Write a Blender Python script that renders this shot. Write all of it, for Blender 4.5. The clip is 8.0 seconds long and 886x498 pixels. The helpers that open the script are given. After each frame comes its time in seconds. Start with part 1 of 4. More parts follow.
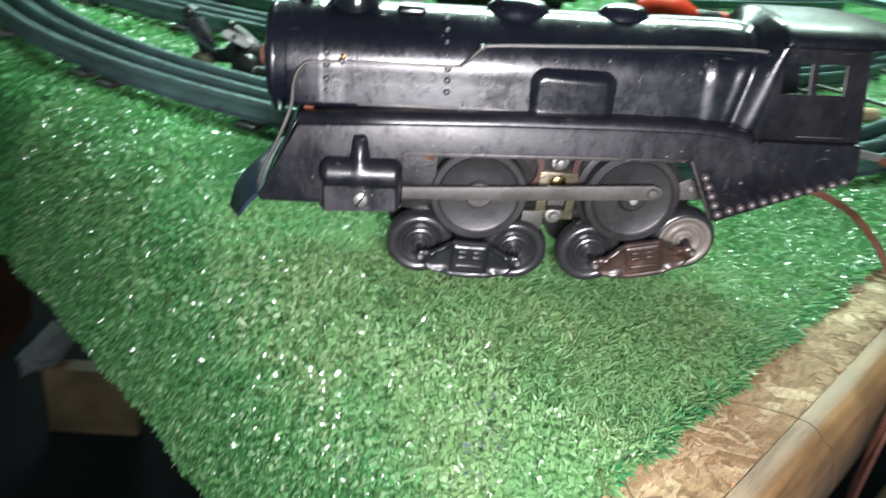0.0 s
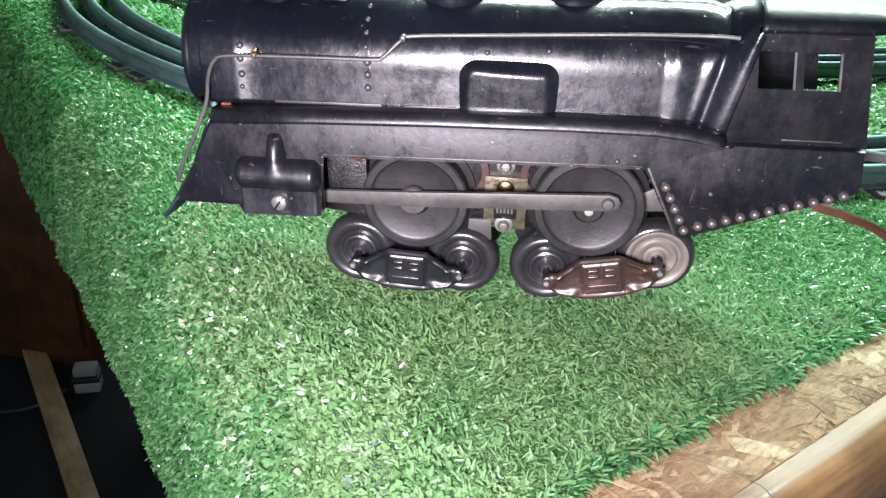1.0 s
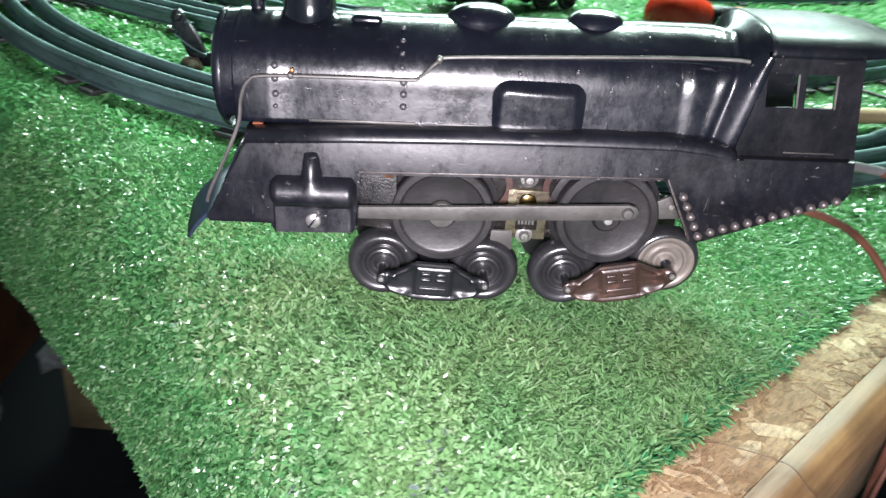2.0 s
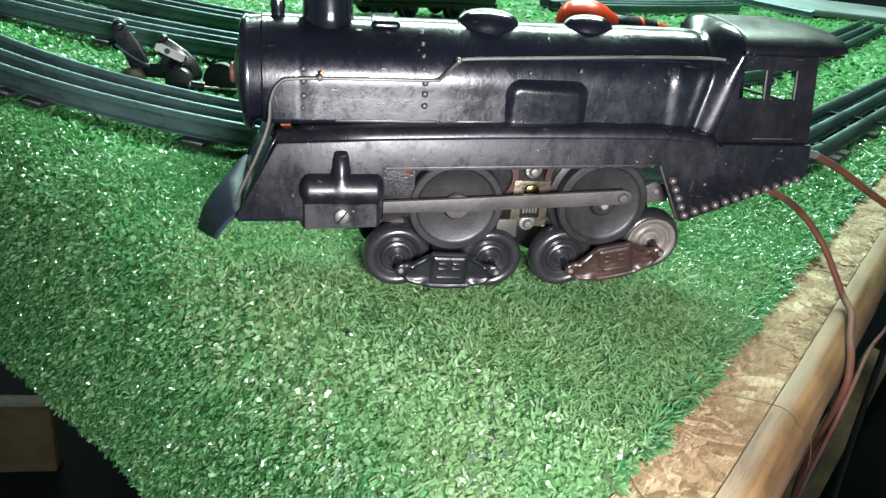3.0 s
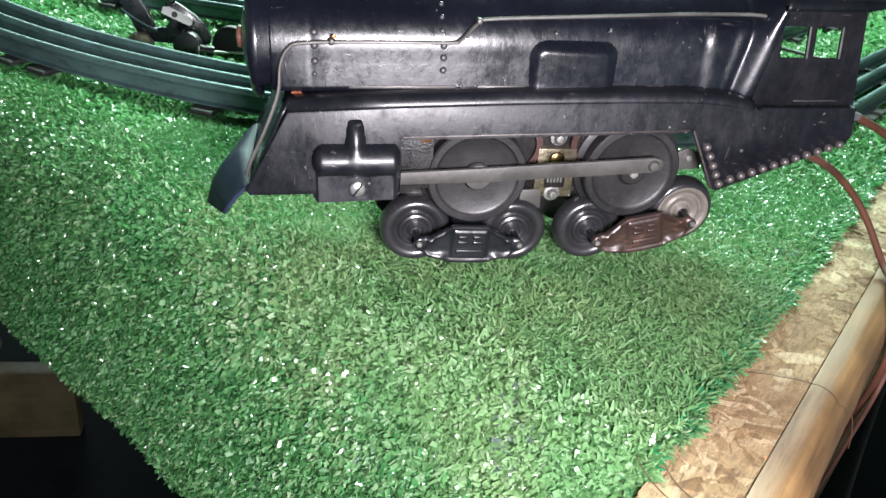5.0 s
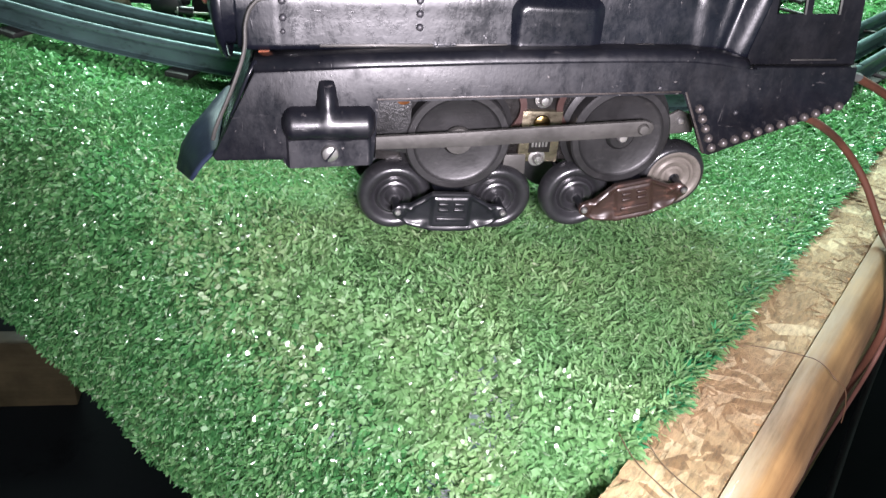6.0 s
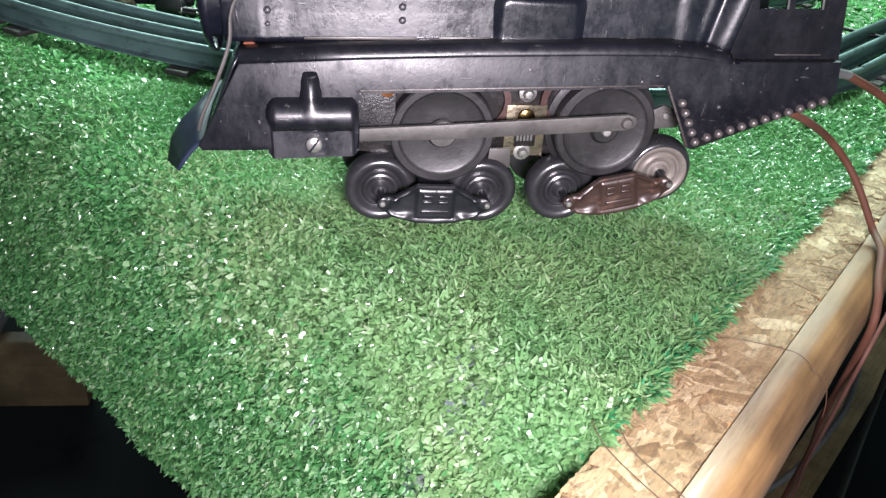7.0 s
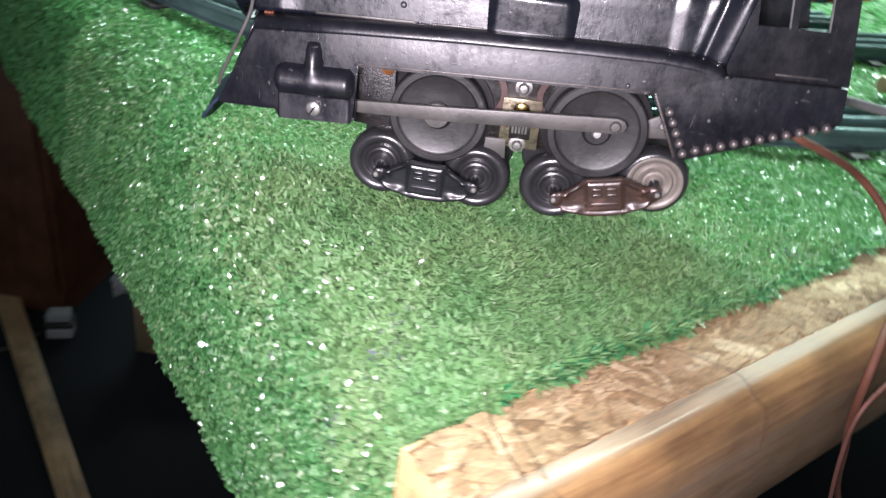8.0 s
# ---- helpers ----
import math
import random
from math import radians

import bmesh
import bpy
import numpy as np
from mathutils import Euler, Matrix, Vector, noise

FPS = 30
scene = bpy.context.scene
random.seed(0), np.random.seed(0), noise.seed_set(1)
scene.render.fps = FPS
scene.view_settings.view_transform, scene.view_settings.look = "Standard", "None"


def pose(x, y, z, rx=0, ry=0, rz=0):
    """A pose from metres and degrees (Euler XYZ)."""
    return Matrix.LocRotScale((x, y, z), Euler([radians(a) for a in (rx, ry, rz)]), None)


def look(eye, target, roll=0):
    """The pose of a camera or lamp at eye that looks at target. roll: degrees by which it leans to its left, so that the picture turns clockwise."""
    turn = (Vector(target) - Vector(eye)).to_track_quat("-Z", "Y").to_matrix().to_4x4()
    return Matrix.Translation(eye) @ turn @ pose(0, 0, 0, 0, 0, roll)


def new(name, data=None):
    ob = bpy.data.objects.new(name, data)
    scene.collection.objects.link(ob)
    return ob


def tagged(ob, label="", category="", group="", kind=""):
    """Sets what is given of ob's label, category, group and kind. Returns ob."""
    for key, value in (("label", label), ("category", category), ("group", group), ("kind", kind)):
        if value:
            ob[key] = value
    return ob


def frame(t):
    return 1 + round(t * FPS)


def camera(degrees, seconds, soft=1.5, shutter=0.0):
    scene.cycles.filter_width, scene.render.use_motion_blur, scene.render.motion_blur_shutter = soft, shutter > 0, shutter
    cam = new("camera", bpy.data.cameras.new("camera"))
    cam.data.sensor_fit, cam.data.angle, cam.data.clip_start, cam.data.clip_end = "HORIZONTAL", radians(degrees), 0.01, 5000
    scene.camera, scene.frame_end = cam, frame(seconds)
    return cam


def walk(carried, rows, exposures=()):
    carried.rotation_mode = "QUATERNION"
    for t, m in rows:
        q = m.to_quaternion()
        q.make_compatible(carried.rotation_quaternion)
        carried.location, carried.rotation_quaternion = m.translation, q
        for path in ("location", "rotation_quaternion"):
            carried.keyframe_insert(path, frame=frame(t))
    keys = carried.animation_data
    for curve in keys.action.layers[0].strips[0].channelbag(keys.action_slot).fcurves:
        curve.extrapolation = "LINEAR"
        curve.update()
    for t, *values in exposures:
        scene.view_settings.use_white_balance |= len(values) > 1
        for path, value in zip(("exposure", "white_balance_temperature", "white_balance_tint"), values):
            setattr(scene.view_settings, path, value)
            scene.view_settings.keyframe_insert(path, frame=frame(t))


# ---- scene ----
# ---------------------------------------------------------------- camera
cam = camera(61.3, 8.0, soft=1.4, shutter=0.5)
PATH = [
    (0.0, -0.0692, -0.2368, 0.1406, 61.78, -7.52, -2.61),
    (0.2, -0.0480, -0.2394, 0.1382, 60.71, -7.45, 3.74),
    (0.5, -0.0202, -0.2213, 0.1389, 60.33, -6.20, 7.61),
    (1.0, -0.0001, -0.2100, 0.1426, 59.91, -4.14, 7.67),
    (1.5, -0.0116, -0.2165, 0.1415, 59.80, -4.64, 6.56),
    (2.0, -0.0449, -0.2198, 0.1452, 61.01, -6.53, -0.37),
    (2.2, -0.0681, -0.2262, 0.1389, 61.71, -8.49, -4.25),
    (3.3, -0.0947, -0.2340, 0.1405, 63.23, -7.95, -10.31),
    (3.5, -0.0951, -0.2329, 0.1385, 63.06, -7.96, -9.98),
    (4.0, -0.0959, -0.2298, 0.1394, 62.68, -7.84, -9.56),
    (4.2, -0.0967, -0.2280, 0.1394, 62.70, -7.84, -9.46),
    (5.3, -0.0882, -0.2143, 0.1371, 58.65, -6.84, -9.36),
    (5.5, -0.0850, -0.2101, 0.1382, 57.97, -6.83, -9.79),
    (6.0, -0.0838, -0.2129, 0.1330, 57.68, -6.99, -9.13),
    (6.5, -0.0776, -0.2178, 0.1303, 57.97, -6.76, -8.44),
    (7.0, -0.0737, -0.2196, 0.1308, 58.19, -6.76, -7.85),
    (7.5, -0.0590, -0.2202, 0.1338, 58.09, -7.17, -6.74),
    (7.7, -0.0440, -0.2298, 0.1400, 57.33, -5.89, -2.50),
    (7.8, -0.0374, -0.2407, 0.1349, 57.83, -6.13, 0.31),
    (8.0, -0.0108, -0.2427, 0.1310, 58.46, -8.13, 7.32),
]

walk(cam, [(t, pose(x, y, z, rx, ry, rz)) for t, x, y, z, rx, ry, rz in PATH],
     exposures=[(0.0, 0.0, 6500, 4), (0.4, 0.17, 6500, 10), (0.8, 0.3, 6500, 14), (1.6, 0.3, 6500, 14), (2.1, 0.22, 6500, 8), (3.3, 0.0, 6500, 3), (4.2, 0.0, 6500, 3),
                (5.3, 0.1, 6500, 9), (6.5, 0.1, 6500, 13), (7.5, 0.1, 6500, 14), (8.0, 0.06, 6500, 16)])

# ---------------------------------------------------------------- light
world = bpy.data.worlds.new("world")
scene.world = world
world.use_nodes = True
world.node_tree.nodes["Background"].inputs[0].default_value = (0.5, 0.6, 0.7, 1)
world.node_tree.nodes["Background"].inputs[1].default_value = 0.02


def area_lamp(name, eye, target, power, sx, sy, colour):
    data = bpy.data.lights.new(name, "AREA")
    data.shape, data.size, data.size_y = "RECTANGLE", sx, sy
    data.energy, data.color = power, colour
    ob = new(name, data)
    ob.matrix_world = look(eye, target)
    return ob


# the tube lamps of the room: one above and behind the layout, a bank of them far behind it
area_lamp("ceiling_lamp", (0.28, 1.12, 1.25), (0.0, 0.1, 0.0), 96, 1.2, 0.20, (0.74, 1.0, 0.88))
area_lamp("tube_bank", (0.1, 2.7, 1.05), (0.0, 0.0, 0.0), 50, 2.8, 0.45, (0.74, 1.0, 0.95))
# the small white lamp that is held over the table's corner
lamp = area_lamp("hand_lamp", (-0.038, -0.268, 0.122), (-0.032, 0.0, 0.030), 2.40, 0.075, 0.045, (0.955, 0.88, 0.965))
lamp.data.spread = radians(135)

MM = 0.001


# ---------------------------------------------------------------- materials
def material(name):
    m = bpy.data.materials.new(name)
    m.use_nodes = True
    nt = m.node_tree
    b = nt.nodes["Principled BSDF"]
    return m, nt, b


def noise_node(nt, scale, detail=4.0, rough=0.55, stretch=None, kind="Object"):
    tc = nt.nodes.new("ShaderNodeTexCoord")
    n = nt.nodes.new("ShaderNodeTexNoise")
    n.inputs["Scale"].default_value = scale
    n.inputs["Detail"].default_value = detail
    n.inputs["Roughness"].default_value = rough
    if stretch:
        mp = nt.nodes.new("ShaderNodeMapping")
        mp.inputs["Scale"].default_value = stretch
        nt.links.new(tc.outputs[kind], mp.inputs[0])
        nt.links.new(mp.outputs[0], n.inputs["Vector"])
    else:
        nt.links.new(tc.outputs[kind], n.inputs["Vector"])
    return n


def ramp(nt, source, stops):
    r = nt.nodes.new("ShaderNodeValToRGB")
    e = r.color_ramp.elements
    while len(e) < len(stops):
        e.new(0.5)
    for el, (p, c) in zip(e, stops):
        el.position = p
        el.color = (*c, 1) if len(c) == 3 else c
    nt.links.new(source, r.inputs[0])
    return r


def mix(nt, fac, a, b):
    n = nt.nodes.new("ShaderNodeMix")
    n.data_type = "RGBA"
    for value, k in ((fac, 0), (a, 6), (b, 7)):
        if hasattr(value, "is_linked"):
            nt.links.new(value, n.inputs[k])
        else:
            n.inputs[k].default_value = value if k == 0 else (*value, 1)
    return n.outputs[2]


def bump(nt, b, source, strength, distance):
    n = nt.nodes.new("ShaderNodeBump")
    n.inputs["Strength"].default_value = strength
    n.inputs["Distance"].default_value = distance
    nt.links.new(source, n.inputs["Height"])
    nt.links.new(n.outputs[0], b.inputs["Normal"])


def grey(v):
    return (v, v, v)


def worn(name, base, wear, rough, metal=0.0, grain=260.0, amount=0.62, coat=0.0, relief=0.25):
    """A painted or bare surface with grain, blotches and rubbed marks."""
    m, nt, b = material(name)
    fine = noise_node(nt, grain, 5, 0.6)
    broad = noise_node(nt, grain * 0.13, 4, 0.6)
    marks = noise_node(nt, grain * 0.5, 6, 0.75, (1.0, 1.0, 2.6))
    f = ramp(nt, marks.outputs[0], [(amount, grey(0)), (min(amount + 0.09, 0.99), grey(0.75))])
    c0 = ramp(nt, broad.outputs[0], [(0.3, tuple(v * 0.75 for v in base)), (0.7, tuple(min(v * 1.3, 1) for v in base))])
    nt.links.new(mix(nt, f.outputs[0], c0.outputs[0], wear), b.inputs["Base Color"])
    r = ramp(nt, broad.outputs[0], [(0.3, grey(max(rough - 0.09, 0.05))), (0.7, grey(min(rough + 0.13, 1)))])
    nt.links.new(r.outputs[0], b.inputs["Roughness"])
    b.inputs["Metallic"].default_value = metal
    b.inputs["Coat Weight"].default_value = coat
    b.inputs["Coat Roughness"].default_value = 0.15
    bump(nt, b, fine.outputs[0], relief, 0.0004)
    return m


def times(nt, p, q, how="MULTIPLY"):
    n = nt.nodes.new("ShaderNodeMix")
    n.data_type, n.blend_type = "RGBA", how
    n.inputs[0].default_value = 1.0
    nt.links.new(p, n.inputs[6])
    nt.links.new(q, n.inputs[7])
    return n.outputs[2]


def enamel(name, base, rough, coat, scuff, crown=1.0, smudge=0.0, relief=0.28):
    """Old stove enamel: deep black under a worn gloss, with rubbed patches, short scratches, small chips and shallow dents."""
    m, nt, b = material(name)
    b.inputs["Specular IOR Level"].default_value = 0.36
    broad = noise_node(nt, 34, 5, 0.65)
    fine = noise_node(nt, 520, 4, 0.6)
    patch = ramp(nt, noise_node(nt, 62, 4, 0.65).outputs[0], [(0.46, grey(0)), (0.60, grey(1))])
    s1 = ramp(nt, noise_node(nt, 75, 3, 0.6, (9.0, 2.0, 1.3)).outputs[0], [(0.66, grey(0)), (0.74, grey(0.8))])
    tilted = noise_node(nt, 60, 3, 0.6, (1.6, 2.0, 11.0))
    tilted.inputs["Vector"].links[0].from_node.inputs["Rotation"].default_value = (0, radians(34), 0)
    s2 = ramp(nt, tilted.outputs[0], [(0.67, grey(0)), (0.73, grey(0.8))])
    rub = times(nt, times(nt, s1.outputs[0], s2.outputs[0], "ADD"), patch.outputs[0])
    chips = ramp(nt, noise_node(nt, 560, 2, 0.5).outputs[0], [(0.715, grey(0)), (0.75, grey(1))])
    chipped = times(nt, chips.outputs[0], patch.outputs[0])
    c0 = ramp(nt, broad.outputs[0], [(0.3, tuple(v * 0.7 for v in base)), (0.7, tuple(v * 1.4 for v in base))])
    dust_or_lamplit = ramp(nt, noise_node(nt, 105, 6, 0.7, (1.0, 1.0, 0.6)).outputs[0], [(0.47, grey(0)), (0.68, grey(smudge))])
    c0 = mix(nt, dust_or_lamplit.outputs[0], c0.outputs[0], (0.060, 0.050, 0.046))
    c1 = mix(nt, rub, c0, tuple(scuff * k for k in (1.0, 0.95, 0.97)))
    c2 = mix(nt, chipped, c1, tuple(scuff * k * 1.8 for k in (1.0, 0.93, 0.9)))
    nt.links.new(c2, b.inputs["Base Color"])
    r = ramp(nt, broad.outputs[0], [(0.3, grey(rough - 0.05)), (0.7, grey(rough + 0.10))])
    mottle = ramp(nt, noise_node(nt, 130, 7, 0.8, (1.2, 1.0, 0.8)).outputs[0], [(0.36, grey(0.70)), (0.64, grey(1.32))])
    tc = nt.nodes.new("ShaderNodeTexCoord")
    sep = nt.nodes.new("ShaderNodeSeparateXYZ")
    nt.links.new(tc.outputs["Object"], sep.inputs[0])
    kept = nt.nodes.new("ShaderNodeMapRange")  # the crown is less rubbed than the flanks
    for k, value in enumerate((0.080, 0.090, 1.0, crown)):
        kept.inputs[k + 1].default_value = value
    nt.links.new(sep.outputs[2], kept.inputs[0])
    nt.links.new(times(nt, times(nt, r.outputs[0], mottle.outputs[0]), kept.outputs[0]), b.inputs["Roughness"])
    cw = ramp(nt, patch.outputs[0], [(0.0, grey(coat)), (1.0, grey(coat * 0.6))])
    nt.links.new(cw.outputs[0], b.inputs["Coat Weight"])
    b.inputs["Coat Roughness"].default_value = 0.12
    dents = noise_node(nt, 340, 4, 0.7, (1.7, 1.0, 0.55))
    pits = mix(nt, 0.5, dents.outputs[0], fine.outputs[0])
    bump(nt, b, times(nt, mix(nt, 0.30, pits, broad.outputs[0]), times(nt, rub, chipped, "ADD"), "ADD"), relief, 0.0006)
    return m


M_black = enamel("black_enamel", (0.0028, 0.0033, 0.0058), 0.29, 0.45, 0.034, 0.64, 0.0, 0.22)
M_black_dull = enamel("black_dull_enamel", (0.0035, 0.004, 0.0062), 0.34, 0.25, 0.035)
M_skirt = enamel("rubbed_skirt_enamel", (0.0036, 0.0039, 0.0060), 0.375, 0.12, 0.045, 1.0, 0.05, 0.17)
M_cab = enamel("dusty_cab_enamel", (0.0040, 0.0042, 0.0058), 0.38, 0.06, 0.030, 1.0, 0.04, 0.15)
M_roof = enamel("cab_roof_enamel", (0.0032, 0.0040, 0.0056), 0.36, 0.06, 0.030, 1.0, 0.03, 0.15)
for m, level in ((M_cab, 0.24), (M_roof, 0.20)):
    m.node_tree.nodes["Principled BSDF"].inputs["Specular IOR Level"].default_value = level
M_blue = worn("blued_steel", (0.012, 0.018, 0.034), (0.035, 0.042, 0.062), 0.52, 0.05, 300, 0.66)
M_blue.node_tree.nodes["Principled BSDF"].inputs["Specular IOR Level"].default_value = 0.18
M_steel = worn("bright_steel", (0.42, 0.41, 0.40), (0.25, 0.22, 0.18), 0.30, 0.9, 500, 0.6)
M_rail = worn("tinplate_rail", (0.098, 0.160, 0.162), (0.045, 0.066, 0.066), 0.36, 0.55, 220, 0.54)
M_tie = worn("black_tie", (0.008, 0.008, 0.008), (0.02, 0.02, 0.02), 0.6, 0.0, 300)
M_zinc = worn("grey_zinc_wheel", (0.0115, 0.0112, 0.0118), (0.025, 0.024, 0.024), 0.45, 0.30, 420, 0.57)
M_wheel_black = worn("black_wheel", (0.018, 0.018, 0.020), (0.045, 0.045, 0.046), 0.30, 0.4, 420, 0.60, 0.4)
M_frame_black = worn("black_truck_frame", (0.005, 0.0055, 0.007), (0.03, 0.03, 0.032), 0.36, 0.0, 420, 0.66, 0.25)
M_frame_black.node_tree.nodes["Principled BSDF"].inputs["Specular IOR Level"].default_value = 0.35
M_wheel_bare = worn("bare_wheel_face", (0.115, 0.102, 0.088), (0.06, 0.05, 0.042), 0.45, 0.35, 420, 0.56)
M_brown = worn("rusty_brown_frame", (0.022, 0.0125, 0.0100), (0.070, 0.036, 0.027), 0.36, 0.15, 260, 0.55, 0.15)
M_motor = worn("oily_motor_plate", (0.0075, 0.0065, 0.0062), (0.085, 0.078, 0.070), 0.30, 0.3, 900, 0.62)
M_cast = worn("pitted_black_plate", (0.009, 0.009, 0.0095), (0.075, 0.072, 0.070), 0.36, 0.2, 1300, 0.60, 0.0, 0.6)
M_nickel = worn("nickel_brush_plate", (0.24, 0.21, 0.15), (0.03, 0.02, 0.01), 0.24, 0.85, 420, 0.49)
M_brass = worn("brass", (0.13, 0.09, 0.035), (0.05, 0.034, 0.016), 0.25, 1.0, 420, 0.6)
M_rust = worn("rust_spot", (0.13, 0.034, 0.012), (0.05, 0.016, 0.008), 0.85, 0.0, 700, 0.5)
M_copper = worn("copper", (0.22, 0.085, 0.03), (0.09, 0.04, 0.02), 0.35, 0.9, 420, 0.6)
M_redbrown = worn("red_oxide_ring", (0.026, 0.010, 0.008), (0.03, 0.02, 0.02), 0.4, 0.1, 420, 0.6)
M_rod = worn("dull_grey_rod", (0.050, 0.048, 0.045), (0.036, 0.034, 0.032), 0.48, 0.5, 500, 0.6)
M_wire = worn("brown_rubber_wire", (0.066, 0.0200, 0.0085), (0.095, 0.036, 0.018), 0.75, 0.0, 500, 0.62)
M_pink = worn("pink_wire_cover", (0.085, 0.032, 0.022), (0.12, 0.056, 0.042), 0.75, 0.0, 500)
M_sleeve = worn("grey_sleeve", (0.085, 0.088, 0.088), (0.12, 0.115, 0.11), 0.5, 0.0, 400)
M_red = worn("red_plastic", (0.55, 0.035, 0.01), (0.7, 0.12, 0.05), 0.28, 0.0, 200, 0.7)
M_white = worn("white_plastic", (0.55, 0.56, 0.55), (0.4, 0.4, 0.38), 0.45, 0.0, 100)
M_rag = worn("grey_rag", (0.17, 0.18, 0.19), (0.10, 0.10, 0.105), 0.8, 0.0, 90)
M_cable = worn("black_cable", (0.012, 0.012, 0.012), (0.03, 0.03, 0.03), 0.5, 0.0, 200)
M_hair = worn("dark_strand", (0.05, 0.025, 0.012), (0.08, 0.04, 0.02), 0.5, 0.0, 500)


def wood(name, light, dark, along, scale=30.0, rough=0.5, coat=0.0):
    """Planed wood with its grain along one axis of the object."""
    m, nt, b = material(name)
    st = [6.0, 6.0, 6.0]
    st[along] = 0.35
    grain = noise_node(nt, scale, 6, 0.65, st)
    stain = noise_node(nt, scale * 0.6, 4, 0.6)
    c = ramp(nt, grain.outputs[0], [(0.28, dark), (0.5, tuple((p + q) / 2 for p, q in zip(light, dark))), (0.72, light)])
    s = ramp(nt, stain.outputs[0], [(0.36, grey(0.42)), (0.62, grey(1.05))])
    n = nt.nodes.new("ShaderNodeMix")
    n.data_type, n.blend_type = "RGBA", "MULTIPLY"
    n.inputs[0].default_value = 0.8
    nt.links.new(c.outputs[0], n.inputs[6])
    nt.links.new(s.outputs[0], n.inputs[7])
    nt.links.new(n.outputs[2], b.inputs["Base Color"])
    b.inputs["Roughness"].default_value = rough
    b.inputs["Coat Weight"].default_value = coat
    bump(nt, b, grain.outputs[0], 0.35, 0.0006)
    return m


M_rim = wood("pine_trim", (0.225, 0.132, 0.055), (0.085, 0.042, 0.016), 0, 46, 0.52, 0.05)
nt = M_rim.node_tree
bsdf = nt.nodes["Principled BSDF"]
old = bsdf.inputs["Base Color"].links[0].from_socket
tc = nt.nodes.new("ShaderNodeTexCoord")
sep = nt.nodes.new("ShaderNodeSeparateXYZ")
nt.links.new(tc.outputs["Object"], sep.inputs[0])
strip = nt.nodes.new("ShaderNodeMapRange")
strip.inputs[1].default_value, strip.inputs[2].default_value = -0.0985, -0.0955
nt.links.new(sep.outputs[1], strip.inputs[0])
streaks = ramp(nt, noise_node(nt, 60, 5, 0.7, (0.5, 5.0, 5.0)).outputs[0], [(0.34, grey(0.05)), (0.64, grey(0.9))])
worn_top = mix(nt, 1.0, (0, 0, 0), (0, 0, 0))
worn_top.node.blend_type = "MULTIPLY"
nt.links.new(strip.outputs[0], worn_top.node.inputs[6])
nt.links.new(streaks.outputs[0], worn_top.node.inputs[7])
c1 = mix(nt, worn_top, old, (0.165, 0.112, 0.072))
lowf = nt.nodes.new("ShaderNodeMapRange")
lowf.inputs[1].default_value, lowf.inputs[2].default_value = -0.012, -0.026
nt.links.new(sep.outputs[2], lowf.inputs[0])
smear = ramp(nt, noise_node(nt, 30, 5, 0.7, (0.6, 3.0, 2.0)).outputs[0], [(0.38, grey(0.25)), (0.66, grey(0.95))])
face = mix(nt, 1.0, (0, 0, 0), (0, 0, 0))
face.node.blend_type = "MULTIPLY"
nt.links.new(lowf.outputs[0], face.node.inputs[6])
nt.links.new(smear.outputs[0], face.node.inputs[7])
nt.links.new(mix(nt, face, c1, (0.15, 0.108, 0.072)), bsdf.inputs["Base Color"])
M_plank = wood("pine_plank", (0.42, 0.30, 0.17), (0.25, 0.15, 0.07), 0, 30)
M_post = wood("brown_post", (0.10, 0.035, 0.015), (0.045, 0.016, 0.008), 2, 26)
M_carton = wood("dusty_cardboard", (0.26, 0.19, 0.115), (0.20, 0.14, 0.08), 0, 20)
M_block = wood("pale_board", (0.42, 0.31, 0.19), (0.30, 0.21, 0.12), 0, 20)


def flake_material():
    m, nt, b = material("osb_flake")
    geo = nt.nodes.new("ShaderNodeNewGeometry")
    grain = noise_node(nt, 420, 8, 0.8, (0.5, 1.8, 1.8))
    c = ramp(nt, geo.outputs["Random Per Island"], [(0.0, (0.170, 0.103, 0.046)), (0.25, (0.225, 0.149, 0.076)), (0.5, (0.275, 0.194, 0.106)), (0.8, (0.335, 0.250, 0.147)), (1.0, (0.43, 0.355, 0.235))])
    s = ramp(nt, grain.outputs[0], [(0.34, grey(0.42)), (0.5, grey(0.92)), (0.66, grey(1.2))])
    n = nt.nodes.new("ShaderNodeMix")
    n.data_type, n.blend_type = "RGBA", "MULTIPLY"
    n.inputs[0].default_value = 1.0
    nt.links.new(c.outputs[0], n.inputs[6])
    nt.links.new(s.outputs[0], n.inputs[7])
    blot = ramp(nt, noise_node(nt, 38, 5, 0.65, (0.7, 1.3, 1.0)).outputs[0], [(0.34, (0.62, 0.50, 0.38)), (0.46, (0.92, 0.87, 0.80)), (0.62, (1.10, 1.08, 1.04))])
    st = mix(nt, 1.0, (0, 0, 0), (0, 0, 0))
    st.node.blend_type = "MULTIPLY"
    nt.links.new(n.outputs[2], st.node.inputs[6])
    nt.links.new(blot.outputs[0], st.node.inputs[7])
    fibre = ramp(nt, noise_node(nt, 230, 6, 0.75, (0.5, 4.0, 3.0)).outputs[0], [(0.30, (0.40, 0.28, 0.18)), (0.42, (1.0, 1.0, 1.0)), (0.60, (1.0, 1.0, 1.0)), (0.72, (1.25, 1.25, 1.22))])
    nt.links.new(times(nt, st, fibre.outputs[0]), b.inputs["Base Color"])
    b.inputs["Roughness"].default_value = 0.6
    bump(nt, b, grain.outputs[0], 1.0, 0.0012)
    return m


